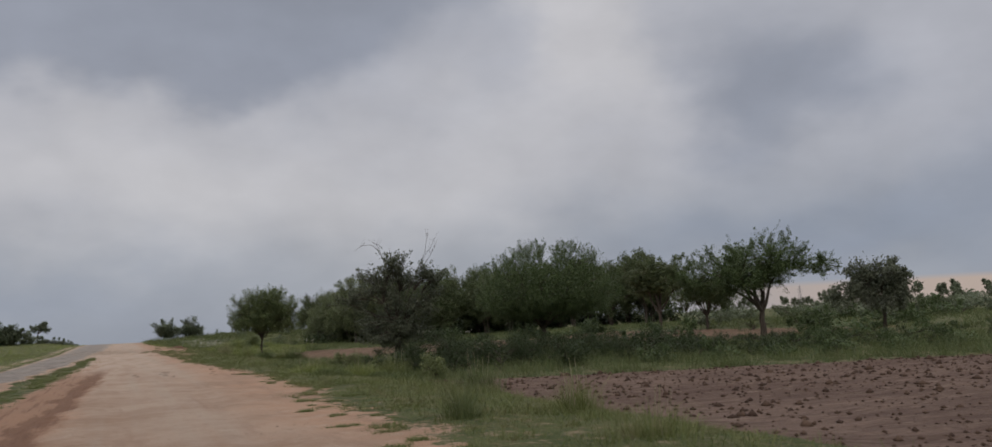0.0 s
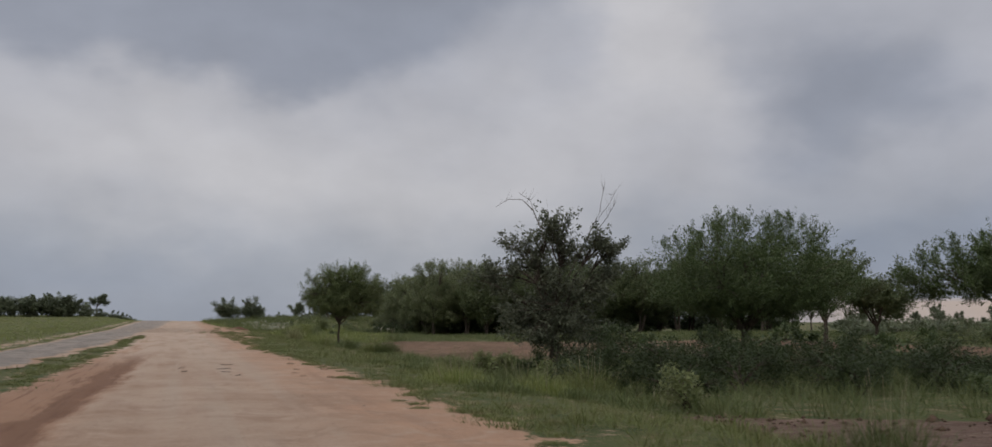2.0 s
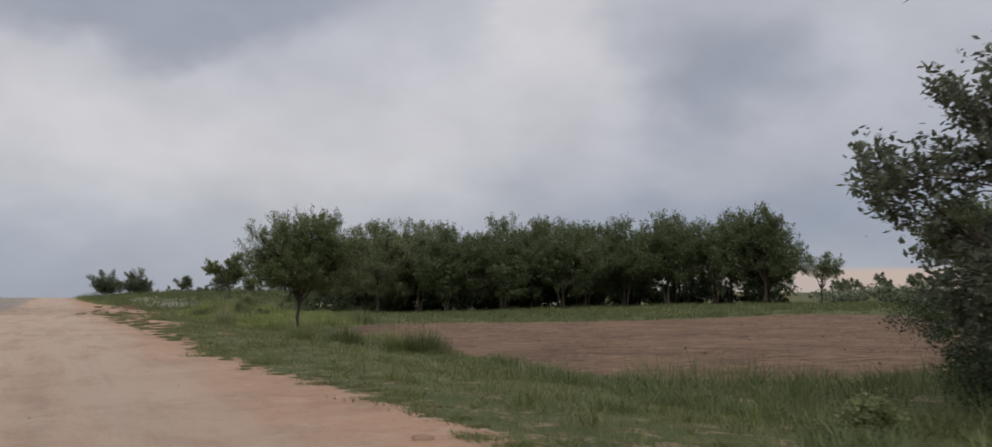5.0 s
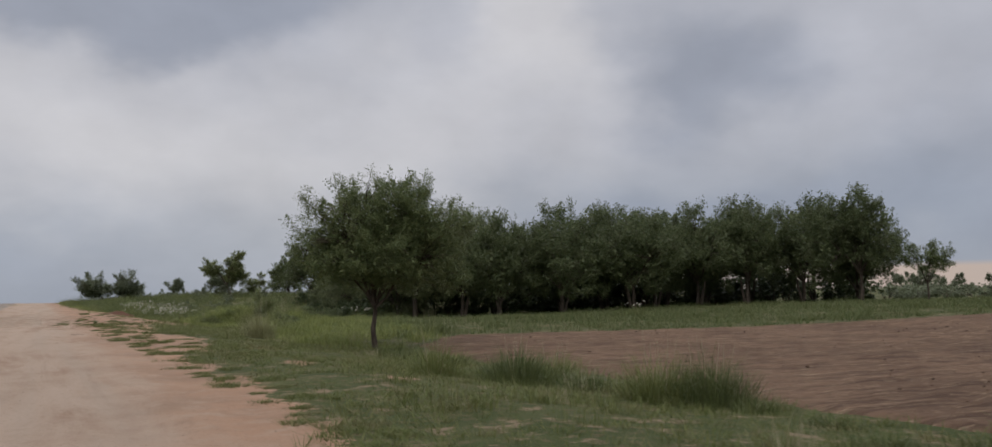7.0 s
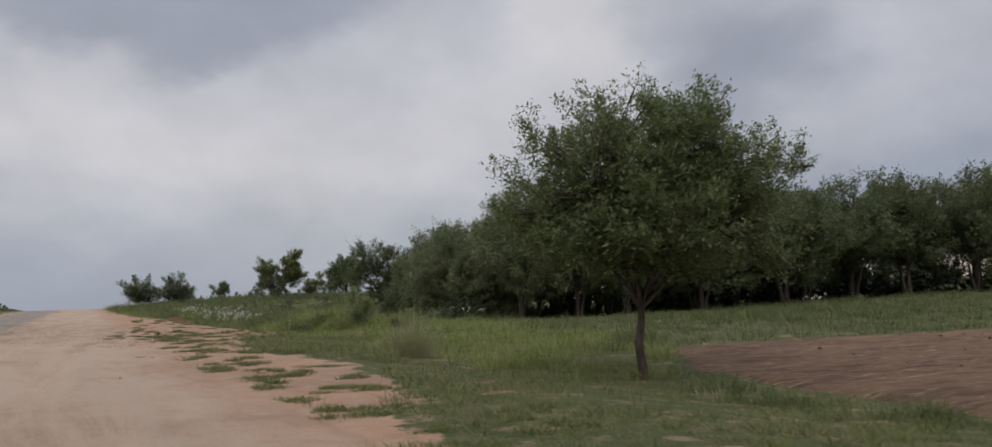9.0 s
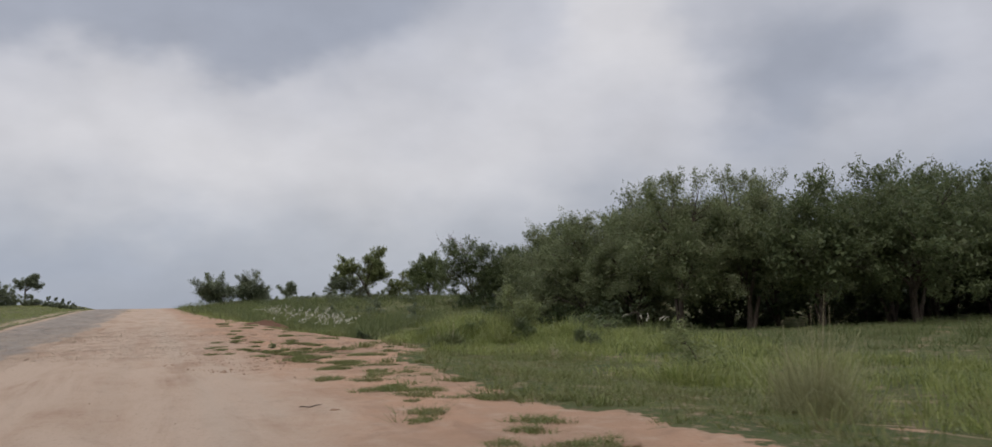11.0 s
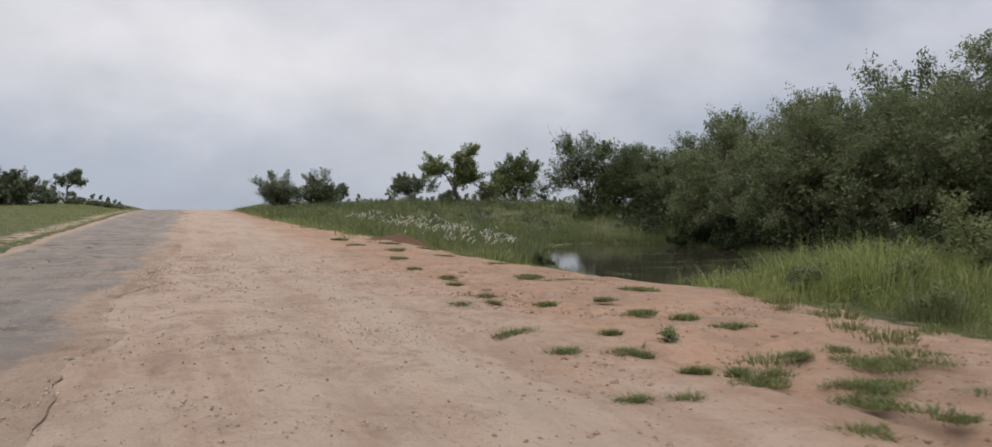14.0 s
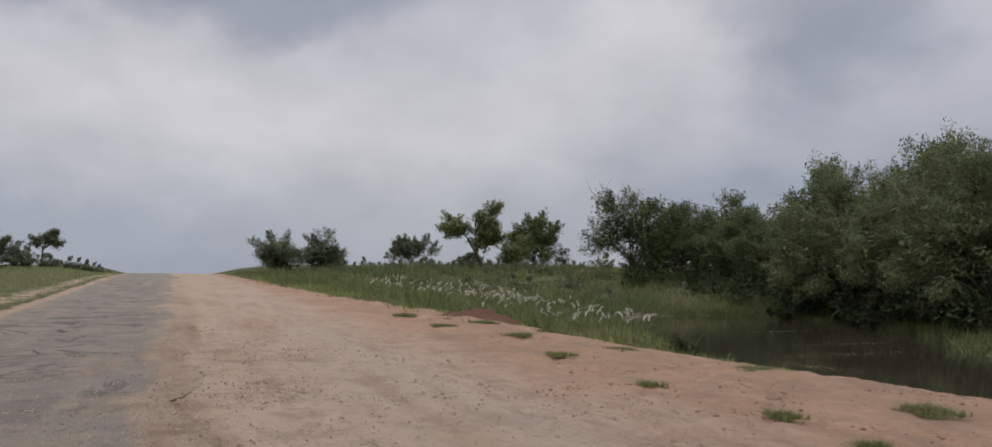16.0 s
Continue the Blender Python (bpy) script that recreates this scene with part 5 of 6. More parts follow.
def meadow(name, label, seed, count, box, keep, height, width, mat, tufts=0.0, lean=0.35, simple=False, each=40, rise=None):
    """Grass over a stretch; keep(x, y) is the chance that it grows there, rise(x, y) its relative height."""
    rng = np.random.default_rng(seed)
    x, y = rng.uniform(box[0], box[1], count), rng.uniform(box[2], box[3], count)
    ok = rng.uniform(0, 1, count) < keep(x, y)
    x, y = x[ok], y[ok]
    if tufts:
        n = max(1, len(x) // each)
        pick = rng.integers(0, n, len(x))
        mids = x[:n][pick], y[:n][pick]
        r = tufts * rng.uniform(0.5, 1.3, n)[pick]
        tall = rng.uniform(0.45, 1.3, n)[pick]
        x, y = mids[0] + rng.normal(0, 1, len(x)) * r, mids[1] + rng.normal(0, 1, len(x)) * r
    else:
        mids, tall = None, 1.0
    h = height * tall * (1 + 0.75 * rough(x + 13 * seed, y, 3.5, 3))
    h = np.clip(h, height * 0.25, None) * (rise(x, y) if rise else 1.0)
    v, f = blades(rng, x, y, h, width, lean, mids, simple)
    return tagged(new(name, quick_mesh(name, v, f, mat)), label, "grass", kind="stuff")


FIELDS = [np.array(c, float) for c in ([(8.6, -6), (44, -16), (34, 23.3), (10.2, 31.4)], [(11.5, 50.2), (48, 46), (45.5, 78.8), (17.2, 82.3), (14.6, 79.5), (12.6, 76.3), (11.8, 72), (11.8, 66), (11.7, 57)])]


def off_field(x, y):
    ok = np.ones(x.shape)
    for c in FIELDS:
        ins = np.zeros(x.shape, bool)
        for (ax, ay), (bx, by) in zip(c, np.roll(c, -1, 0)):
            ins ^= ((ay > y) != (by > y)) & (x < (bx - ax) * (y - ay) / (by - ay + 1e-12) + ax)
        ok = ok * ~ins
    return ok * (pond_distance(x, y) > 0.1)


def grown(x, y):
    m = sand_mask(x, y) + 0.8 * rough(x, y, 1.1, 4)
    on_road = ((x > asphalt_left(y) - 0.1) & (x < asphalt_right(y) + 0.05)) | ((x > track_left(y) - 0.05) & (x < track_right(y) + 0.15))
    return (1 - sstep(m, 0.3, 0.6)) * off_field(x, y) * ~on_road


def lush(x, y):
    """Where the verge grass stands higher."""
    return 0.08 + 0.92 * sstep(rough(x + 40, y, 2.6, 3), -0.1, 0.45)


meadow("verge_grass", "short green grass on the verge between track and field", 1, 240000, (4, 13, 6, 100), grown, 0.11, 0.014, GRASS, 0.09, 0.9, True, 14)
meadow("verge_grass", "loose shin-high green grass in the verge", 2, 100000, (5.0, 12.5, 8, 96), lambda x, y: grown(x, y) * sstep(x, 5.2, 8.0) * lush(x, y) * (1 - 0.75 * (y > 62) * (y < 84) * (x > 9.5)), 0.25, 0.011, GRASS, 0.16, 0.75)
meadow("roadside_grass", "short grass on the strip between road and track", 3, 60000, (-12, 0.5, 15, 130), grown, 0.10, 0.02, GRASS, 0.0, 0.8, True)
meadow("tall_grass", "tall soft green grass under the roadside tree", 4, 42000, (9.4, 18.5, 80, 104), lambda x, y: off_field(x, y) * (0.1 + 0.9 * lush(x, y)) * sstep(x + 0.2 * (y - 80), 11, 13) * ((x < 16) | (y > 85)), 0.34, 0.016, GRASS_MOUND, 0.3, 0.7, False, 70)
meadow("tall_grass", "lush pale green grass standing behind the roadside tree", 14, 44000, (9.0, 15.5, 75.5, 88), lambda x, y: off_field(x, y) * sstep(x + 0.5 * wave(x, y, 1.3, 4) - 0.06 * (y - 76), 9.3, 10.2) * lush(x + 7, y), 0.42, 0.014, GRASS_MOUND, 0.26, 0.7, False, 60)
meadow("rank_grass", "rank dark grass under the hedge trees", 5, 60000, (9.5, 40, 22, 52), lambda x, y: off_field(x, y) * (y > 31.5 - 0.336 * (x - 10)), 0.5, 0.022, GRASS_DARK, 0.25, 0.6, True)
meadow("mound_grass", "lush bright green grass mounded beside the pond", 6, 90000, (8.3, 22, 98.5, 117), lambda x, y: off_field(x, y) * sstep(x + 0.8 * wave(x, y, 0.9, 3), 9.0, 10.6) * (y < 100.8 + (x - 8) * 2.2 + wave(x, y, 1.1, 2)) * (y > 104.8 - (x - 8.3) * 1.2 + wave(x, y, 1.2, 5)), 0.62, 0.014, GRASS_MOUND, 0.32, 0.95, False, 90, lambda x, y: 0.45 + 0.95 * np.exp(-(((x - 14.3) / 3.4) ** 4) - ((y - 105.2) / 3.6) ** 4))
meadow("rank_grass", "rank dark grass on the rise beyond the pond", 7, 52000, (5.5, 40, 124, 200), lambda x, y: off_field(x, y) * grown(x, y) * sstep(pond_distance(x, y), 0, 1.0), 0.6, 0.04, GRASS_DARK, 0.4, 0.6, True)
meadow("rank_grass", "pale seeding grass among the rank grass on the rise", 15, 34000, (5.5, 34, 118, 196), lambda x, y: off_field(x, y) * grown(x, y) * sstep(pond_distance(x, y), 0, 1.0) * (0.15 + 0.85 * sstep(rough(x, y + 20, 5.0, 3), -0.1, 0.35)), 0.5, 0.03, GRASS_TALL, 0.45, 0.75, True)
meadow("verge_grass", "short green grass on the far verge of the rise", 8, 50000, (4.5, 13, 112, 205), grown, 0.17, 0.03, GRASS_MOUND, 0.0, 0.8, True)
meadow("roadside_grass", "short grass across the road, up to the crest", 9, 90000, (-42, -5, 40, 238), grown, 0.15, 0.035, GRASS_MOUND, 0.0, 0.9, True)
meadow("meadow_grass", "green meadow grass between the far field and the grove", 10, 60000, (14, 75, 80, 108), lambda x, y: off_field(x, y), 0.3, 0.03, GRASS_DARK, 0.35, 0.6, True)
meadow("meadow_grass", "green meadow grass around the acacias", 11, 50000, (28, 100, 25, 100), lambda x, y: off_field(x, y), 0.4, 0.05, GRASS_DARK, 0.35, 0.6, True)
meadow("bank_grass", "green grass on the far bank of the pond", 12, 60000, (10, 33, 112, 150), lambda x, y: (pond_distance(x, y) > -0.1) * (1 - sstep(pond_distance(x, y), 5, 9)) * (y > 121 + 1.2 * (15 - x)) * (0.3 + 0.7 * sstep(x, 9.5, 12)), 0.6, 0.03, GRASS_DARK, 0.3, 0.6, True)
meadow("verge_stalks", "sparse bleached seed stalks above the verge grass", 13, 2600, (8.0, 12.5, 12, 98), lambda x, y: grown(x, y) * lush(x, y), 0.42, 0.006, GRASS_DRY, 0.12, 0.5)


def grass_clump(name, label, seed, x, y, count, radius, height, width, mat, plumes=0, group=""):
    """A standing clump of reedy grass, with or without silky plumes."""
    rng = np.random.default_rng(seed)
    base = tagged(new(name), label, "grass clump", group)
    z0 = ground_z(x, y)
    base.location = (x, y, z0)
    px, py = rng.normal(0, radius, count), rng.normal(0, radius, count)
    v, f = blades(rng, x + px, y + py, height * np.clip(1.15 - 0.55 * np.hypot(px, py) / radius / 2, 0.3, 2) * rng.uniform(0.55, 1.15, count), width, 0.62, (x, y))
    v = v - [x, y, z0]
    tagged(part("tuft", quick_mesh("tuft", v, f, mat), base), kind="stuff")
    for k in range(6 if count >= 500 else 0):
        a = rng.uniform(0, 6.28)
        p = np.array([radius * math.cos(a), radius * math.sin(a), 0]) * rng.uniform(0.1, 1.0)
        v, f = tube(bent(rng, p, p * 1.5 + [rng.normal(0, 0.06), rng.normal(0, 0.06), height * rng.uniform(0.95, 1.3)], 5, 0.05), 0.006, 0.003, 4)
        part("stalk", quick_mesh("stalk", v, f, GRASS_DRY), base, "bleached seed stalk")
    for k in range(plumes):
        a, r = rng.uniform(0, 6.28), abs(rng.normal(0, radius * 1.2))
        p = np.array([r * math.cos(a), r * math.sin(a), 0])
        tip = p + [rng.normal(0.15, 0.2), rng.normal(0, 0.15), height * rng.uniform(0.95, 1.35)]
        stem = bent(rng, p, tip, 5, 0.05)
        v1, f1 = tube(stem, 0.006, 0.004, 3)
        n = 34
        s = np.sort(rng.uniform(0, 1, n))
        sway = np.array([rng.normal(0.13, 0.15), rng.normal(0, 0.15), 0.0])
        at = tip + sway * s[:, None] ** 1.4 + np.stack([0 * s, 0 * s, 0.3 * s - 0.16 * s**2], 1) + rng.normal(0, 0.015, (n, 3))
        lie = np.stack([sway[0] * (0.4 + s), sway[1] * (0.4 + s), 0.3 - 0.3 * s], 1)
        v2, f2 = leaf_faces(rng, at, 0.075, 4.0, 0.0, lie * 5)
        part("plume", quick_mesh("plume", v2, f2, PLUME), base, "silky white plume")
        part("stem", quick_mesh("stem", v1, f1, GRASS_TALL), base)
    return base


for i, (x, y, n, r, h, mat, label) in enumerate((
    (10.6, 60.7, 1100, 0.3, 0.85, GRASS_TALL, "tall bushy grass clump with bleached stems by the field"),
    (11.2, 60.2, 1700, 0.32, 0.85, GRASS_DARK, "tall dark green grass clump by the field"),
    (9.3, 82.2, 1000, 0.26, 1.2, GRASS_PALE, "tall pale grass clump standing over the verge"),
    (8.9, 65.2, 700, 0.25, 0.75, GRASS_TALL, "pale grass clump on the verge"),
    (6.2, 17.2, 350, 0.16, 0.85, GRASS_DARK, "upright grass clump at the near field edge"),
    (8.6, 17.6, 500, 0.20, 0.8, GRASS_TALL, "upright grass clump at the near field edge"),
    (7.5, 13.4, 500, 0.3, 0.55, GRASS_TALL, "grass clump at the near field edge"),
    (9.9, 25.6, 600, 0.3, 0.9, GRASS_DARK, "rough grass clump at the field corner"),
    (8.2, 38.4, 1500, 0.5, 0.5, GRASS_TALL, "loose seeding grass clump in the verge"),
    (7.6, 36.4, 1300, 0.45, 0.42, GRASS_MOUND, "loose seeding grass clump in the verge"),
    (9.4, 37.0, 1400, 0.5, 0.6, GRASS_DARK, "loose seeding grass clump in the verge"),
    (18.4, 113.6, 700, 0.5, 1.2, GRASS_TALL, "tall grass clump with seed heads by the water"),
    (24.3, 140.3, 500, 0.5, 1.5, GRASS_PALE, "pale reed clump on the far bank"),
    (26.0, 139.6, 500, 0.5, 1.4, GRASS_TALL, "pale reed clump on the far bank"),
    (17.0, 84.0, 700, 0.5, 1.0, GRASS_DARK, "dark grass clump at the field corner"),
    (10.6, 100.8, 500, 0.4, 0.8, GRASS_DARK, "weedy grass clump beside the mound"),
) + (
    (10.0, 64.0, 1300, 0.35, 0.75, GRASS_DARK, "bushy green grass clump by the far field"),
    (11.4, 65.0, 1000, 0.35, 0.6, GRASS_TALL, "bushy green grass clump by the far field"),
    (9.0, 34.6, 1300, 0.45, 0.55, GRASS_MOUND, "soft feathery grass clump in the verge"),
    (8.8, 40.8, 1300, 0.5, 0.5, GRASS_TALL, "soft feathery grass clump in the verge"),
    (10.4, 35.4, 1100, 0.35, 0.9, GRASS_TALL, "arching seed-headed grass clump beside the thicket"),
)):
    grass_clump("grass_clump", label, 200 + i, x, y, n, r, h, 0.008, mat)
plumed = [grass_clump("plume_grass", "clump of reed grass with silky white plumes", 230 + k, 12.4 + k, 133 + 3 * k, 420, 0.45, 0.66, 0.02, GRASS_TALL, 7, "white plumed grass on the bank") for k in range(3)]
rng = np.random.default_rng(31)
for x, y in [(11.0, 150), (11.6, 152.5), (12.4, 148), (12.9, 151), (13.6, 147.5), (12.2, 145), (13.2, 143.6), (14.2, 145.2), (12.8, 141), (13.8, 140.2), (14.8, 142), (13.1, 137.6), (14.2, 137), (14.9, 135), (12.0, 155), (13.4, 156.5), (14.4, 153), (15.0, 149), (8.6, 127.6), (9.4, 126.6), (9.8, 124.4), (10.9, 123.2), (11.7, 124.6), (10.4, 120.8), (12.6, 128.4), (36.9, 96.8), (20.5, 104.6)]:
    copy_thing(plumed[rng.integers(0, 3)], Matrix.Translation((x, y, ground_z(x, y))) @ pose(0, 0, 0, 0, 0, rng.normal(0, 40)) @ Matrix.Scale(rng.uniform(0.8, 1.15), 4))

tufts = [grass_clump("grass_tuft", "small ragged grass tuft on the sandy bank", 260 + k, 5.6 + 0.7 * k, 90.5 + 1.3 * k, 120, 0.12, 0.1 + 0.03 * k, 0.012, (GRASS_DARK, GRASS, GRASS)[k], 0, "tufts on the bank") for k in range(3)]
rng = np.random.default_rng(47)
for k in range(44):
    y = rng.uniform(60, 99) if k % 3 else rng.uniform(86, 99)
    x = float(track_right(np.array([y]))[0]) + (rng.gamma(2.2, 0.5) + 0.15) * (1.0 if y < 84 else 1.3)
    copy_thing(tufts[rng.integers(0, 3)], Matrix.Translation((x, y, ground_z(x, y) + 0.01)) @ pose(0, 0, 0, 0, 0, rng.uniform(0, 360)) @ Matrix.Diagonal((*[rng.uniform(0.5, 1.4)] * 2, rng.uniform(0.35, 0.8), 1)))
for x, y in ((7.6, 99.2), (8.0, 100.4), (8.4, 101.6), (8.9, 100.9), (7.2, 98.2), (9.2, 102.8), (8.2, 98.9), (9.0, 99.4), (9.6, 104.2), (10.2, 106.0), (10.6, 108.4)):
    copy_thing(tufts[rng.integers(0, 3)], Matrix.Translation((x, y, ground_z(x, y) + 0.01)) @ pose(0, 0, 0, 0, 0, rng.uniform(0, 360)) @ Matrix.Scale(rng.uniform(0.8, 1.8), 4))

rng = np.random.default_rng(52)
weeds = [grass_clump("weed_clump", "knee-high weedy grass clump along the field edge", 280 + k, 10.2 + 0.5 * k, 50.5 + 2.4 * k, 420, 0.36, 0.3 + 0.06 * k, 0.014, GRASS_DARK, 0, "weeds along the field") for k in range(3)]
for y in np.arange(44, 74, 1.7):
    x = 10.7 + rng.normal(0, 0.55) - 0.4 * (y < 50)
    copy_thing(weeds[rng.integers(0, 3)], Matrix.Translation((x, y, ground_z(x, y))) @ pose(0, 0, 0, 0, 0, rng.uniform(0, 360)) @ Matrix.Scale(rng.uniform(0.5, 1.2), 4))
for k in range(26):
    x, y = rng.uniform(7.6, 10.5), rng.uniform(31, 47)
    copy_thing(weeds[rng.integers(0, 3)], Matrix.Translation((x, y, ground_z(x, y))) @ pose(0, 0, 0, 0, 0, rng.uniform(0, 360)) @ Matrix.Scale(rng.uniform(0.45, 1.0), 4))

# ---- small things on the sand ----
rng = np.random.default_rng(3)
n = 90000
y = rng.uniform(8, 135, n)
x = rng.uniform(-4.5, 8.5, n)
where = sand_mask(x, y) * (0.08 + 0.92 * sstep(rough(x, y + 9, 1.6, 4), 0.05, 0.6)) * (0.03 + 0.97 * sstep(y, 88, 97)) * (1 - sstep(y, 110, 122))
ok = rng.uniform(0, 1, n) < where
x, y = x[ok], y[ok]
v, f = rock_cloud(rng, np.stack([x, y, land(x, y) + 0.014 + 0.012 * (x < 4.5)], 1), np.clip(rng.gamma(1.3, 0.004, len(x)) + 0.005, 0, 0.024))
tagged(new("pebbles", quick_mesh("pebbles", v, f, STONE)), "scattered brown pebbles and crumbs on the sand", "pebbles", kind="stuff")
n = 60000
x, y = rng.uniform(1.0, 8.5, n), rng.uniform(90, 114, n)
cut = runnels(x, y)
ok = rng.uniform(0, 1, n) < sand_mask(x, y) * (0.01 + 0.22 * (cut < -0.035) + 0.1 * (cut < -0.06)) * sstep(x + 0.8 * rough(x, y, 2.0, 3), 1.5, 3.5)
x, y = x[ok], y[ok]
v, f = rock_cloud(rng, np.stack([x, y, ground_height(x, y) * (x > 4.3) + (land(x, y) + track_top(x, y)) * (x <= 4.3)], 1), np.clip(rng.gamma(1.6, 0.007, len(x)) + 0.006, 0, 0.04))
tagged(new("sand_crumbs", quick_mesh("sand_crumbs", v, f, CRUMB)), "reddish crumbs of broken sand crust along rain channels", "crumbs", kind="stuff")
n = 60000
x, y = rng.uniform(-4.6, 2.4, n), rng.uniform(96, 126, n)
patch = sstep(rough(x + 3, y + 60, 1.5, 4), 0.1, 0.5)
ok = rng.uniform(0, 1, n) < 0.06 + 0.42 * patch * (1 - sstep(y, 108, 124))
x, y = x[ok], y[ok]
v, f = rock_cloud(rng, np.stack([x, y, land(x, y) + 0.034 + 0.025 * rough(x, y, 1.2, 4)], 1), np.clip(rng.gamma(1.5, 0.0045, len(x)) + 0.005, 0, 0.022))
tagged(new("gravel", quick_mesh("gravel", v, f, GRAVEL)), "loose pale gravel on the broken road edge", "gravel", kind="stuff")
gx, gy = np.meshgrid(np.linspace(6.2, 10.2, 46), np.linspace(123.4, 127.0, 42))


def heap_top(x, y):
    r = np.hypot((x - 8.2) / 1.75, (y - 125.2) / 1.5)
    return land(x, y) - 0.06 + 0.34 * (1 - sstep(r, 0.0, 1.1)) * (1 + 0.3 * wave(x, y, 5.0, 3)) + 0.05 * wave(x, y, 13.0, 5) * (r < 1.1)


tagged(new("earth_mound", grid_mesh("earth_mound", gx, gy, RED_EARTH, heap_top)), "low mound of dug reddish earth on the sand bank", "earth mound")


def lump_of_earth(seed, x, y, size):
    """A torn, flattened clod of dried turf on the sand."""
    rng = np.random.default_rng(seed)
    base = tagged(new("turf_clod"), "dry brown clod of torn turf lying on the sandy track", "clod", "clods on the track")
    base.location = (x, y, ground_z(x, y) + 0.015)
    q = np.arange(9) * 0.698
    ring = lambda r, z: np.stack([r * size * np.cos(q), r * size * 0.7 * np.sin(q), 0 * q + z * size], 1) * rng.uniform(0.7, 1.3, (9, 1))
    v = np.r_[ring(1.0, -0.1), ring(0.95, 0.16), ring(0.5, 0.3), [(0, 0, 0.34 * size)]]
    m = np.arange(9)
    e = (m + 1) % 9
    f = [np.concatenate([np.stack([m, e, e + 9, m + 9], 1), np.stack([m + 9, e + 9, e + 18, m + 18], 1)]), np.stack([m + 18, e + 18, 0 * m + 27], 1)]
    part("soil", quick_mesh("soil", v, f, CRUMB), base)
    px, py = rng.normal(0, size * 0.6, 60), rng.normal(0, size * 0.4, 60)
    w, g = blades(rng, x + px, y + py, size * 0.5, 0.006, 1.2, None, True)
    part("dry_grass", quick_mesh("dry_grass", w - [x, y, ground_z(x, y)], g, GRASS_DRY), base, "dry bleached grass roots")
    return base


for i, (x, y, size) in enumerate(((5.46, 42.86, 0.13), (5.28, 41.46, 0.15), (4.29, 39.68, 0.12), (4.35, 38.47, 0.11), (4.96, 38.23, 0.1), (4.52, 41.3, 0.11), (4.72, 44.38, 0.14), (5.0, 77.9, 0.13), (5.5, 80.2, 0.12), (3.6, 83.9, 0.09), (4.6, 104.6, 0.1), (5.3, 108.2, 0.12))):
    lump_of_earth(420 + i, x, y, size * 0.8)
rng = np.random.default_rng(43)
for x, y, length, turn in ((2.65, 41.6, 0.42, 0.4), (2.84, 44.07, 0.35, 0.1), (2.65, 40.29, 0.22, -0.2), (1.65, 40.56, 0.16, 0.6), (1.57, 42.08, 0.14, 0.0), (2.87, 38.85, 0.12, 0.2), (3.4, 84.4, 0.3, 0.3)):
    d = np.array([math.cos(turn), math.sin(turn), 0.0]) * length / 2
    z = ground_z(x, y) + 0.035
    main = bent(rng, -d, d, 5, 0.15)
    side = bent(rng, main[2], main[2] + d * 0.6 + [0.05, 0.08, 0.015], 4, 0.1)
    v, f = joined([tube(main, 0.008, 0.004, 5), tube(side, 0.005, 0.002, 4)])
    stick = tagged(new("fallen_twig", quick_mesh("fallen_twig", v, f, BARK, True)), "dark broken twig lying on the sandy track", "twig", "twigs on the track")
    stick.location = (x, y, z)


def turf(seed, x, y, a, b, turn):
    """A low mat of creeping grass on bare sand."""
    rng = np.random.default_rng(seed)
    base = tagged(new("turf_patch"), "low mat of creeping green grass on bare sand", "grass patch", "turf mats on the sand bank")
    z0 = ground_z(x, y)
    base.location = (x, y, z0)
    n = int(1400 * max(0.3, a * b * 3))
    q, r = rng.uniform(0, 6.283, n), np.sqrt(rng.uniform(0, 1, n))
    r = r * (1 + 0.3 * np.sin(3 * q + seed) + 0.2 * np.sin(5 * q + 2 * seed))
    u, w = a * 0.75 * r * np.cos(q), b * 0.75 * r * np.sin(q)
    px, py = x + u * math.cos(turn) - w * math.sin(turn), y + u * math.sin(turn) + w * math.cos(turn)
    v, f = blades(rng, px, py, 0.07, 0.014, 1.1, None, True)
    part("tuft", quick_mesh("tuft", v - [x, y, z0], f, GRASS), base)
    k = np.arange(10) * 0.628
    ring = lambda q, z: np.stack([q * a * np.cos(k), q * b * np.sin(k), 0 * k + z], 1) * rng.uniform(0.85, 1.15, (10, 1))
    v = np.r_[[(0, 0, 0.012)], ring(0.15, 0.008), ring(0.3, -0.03)]
    m = np.arange(10)
    e = (m + 1) % 10
    f = [np.stack([0 * m, 1 + m, 1 + e], 1), np.stack([1 + m, 11 + m, 11 + e, 1 + e], 1)]
    soil = part("root_mat", quick_mesh("root_mat", v, f, GRASS_DARK, True), base, "matted creeping stems")
    soil.rotation_euler[2] = turn
    return base


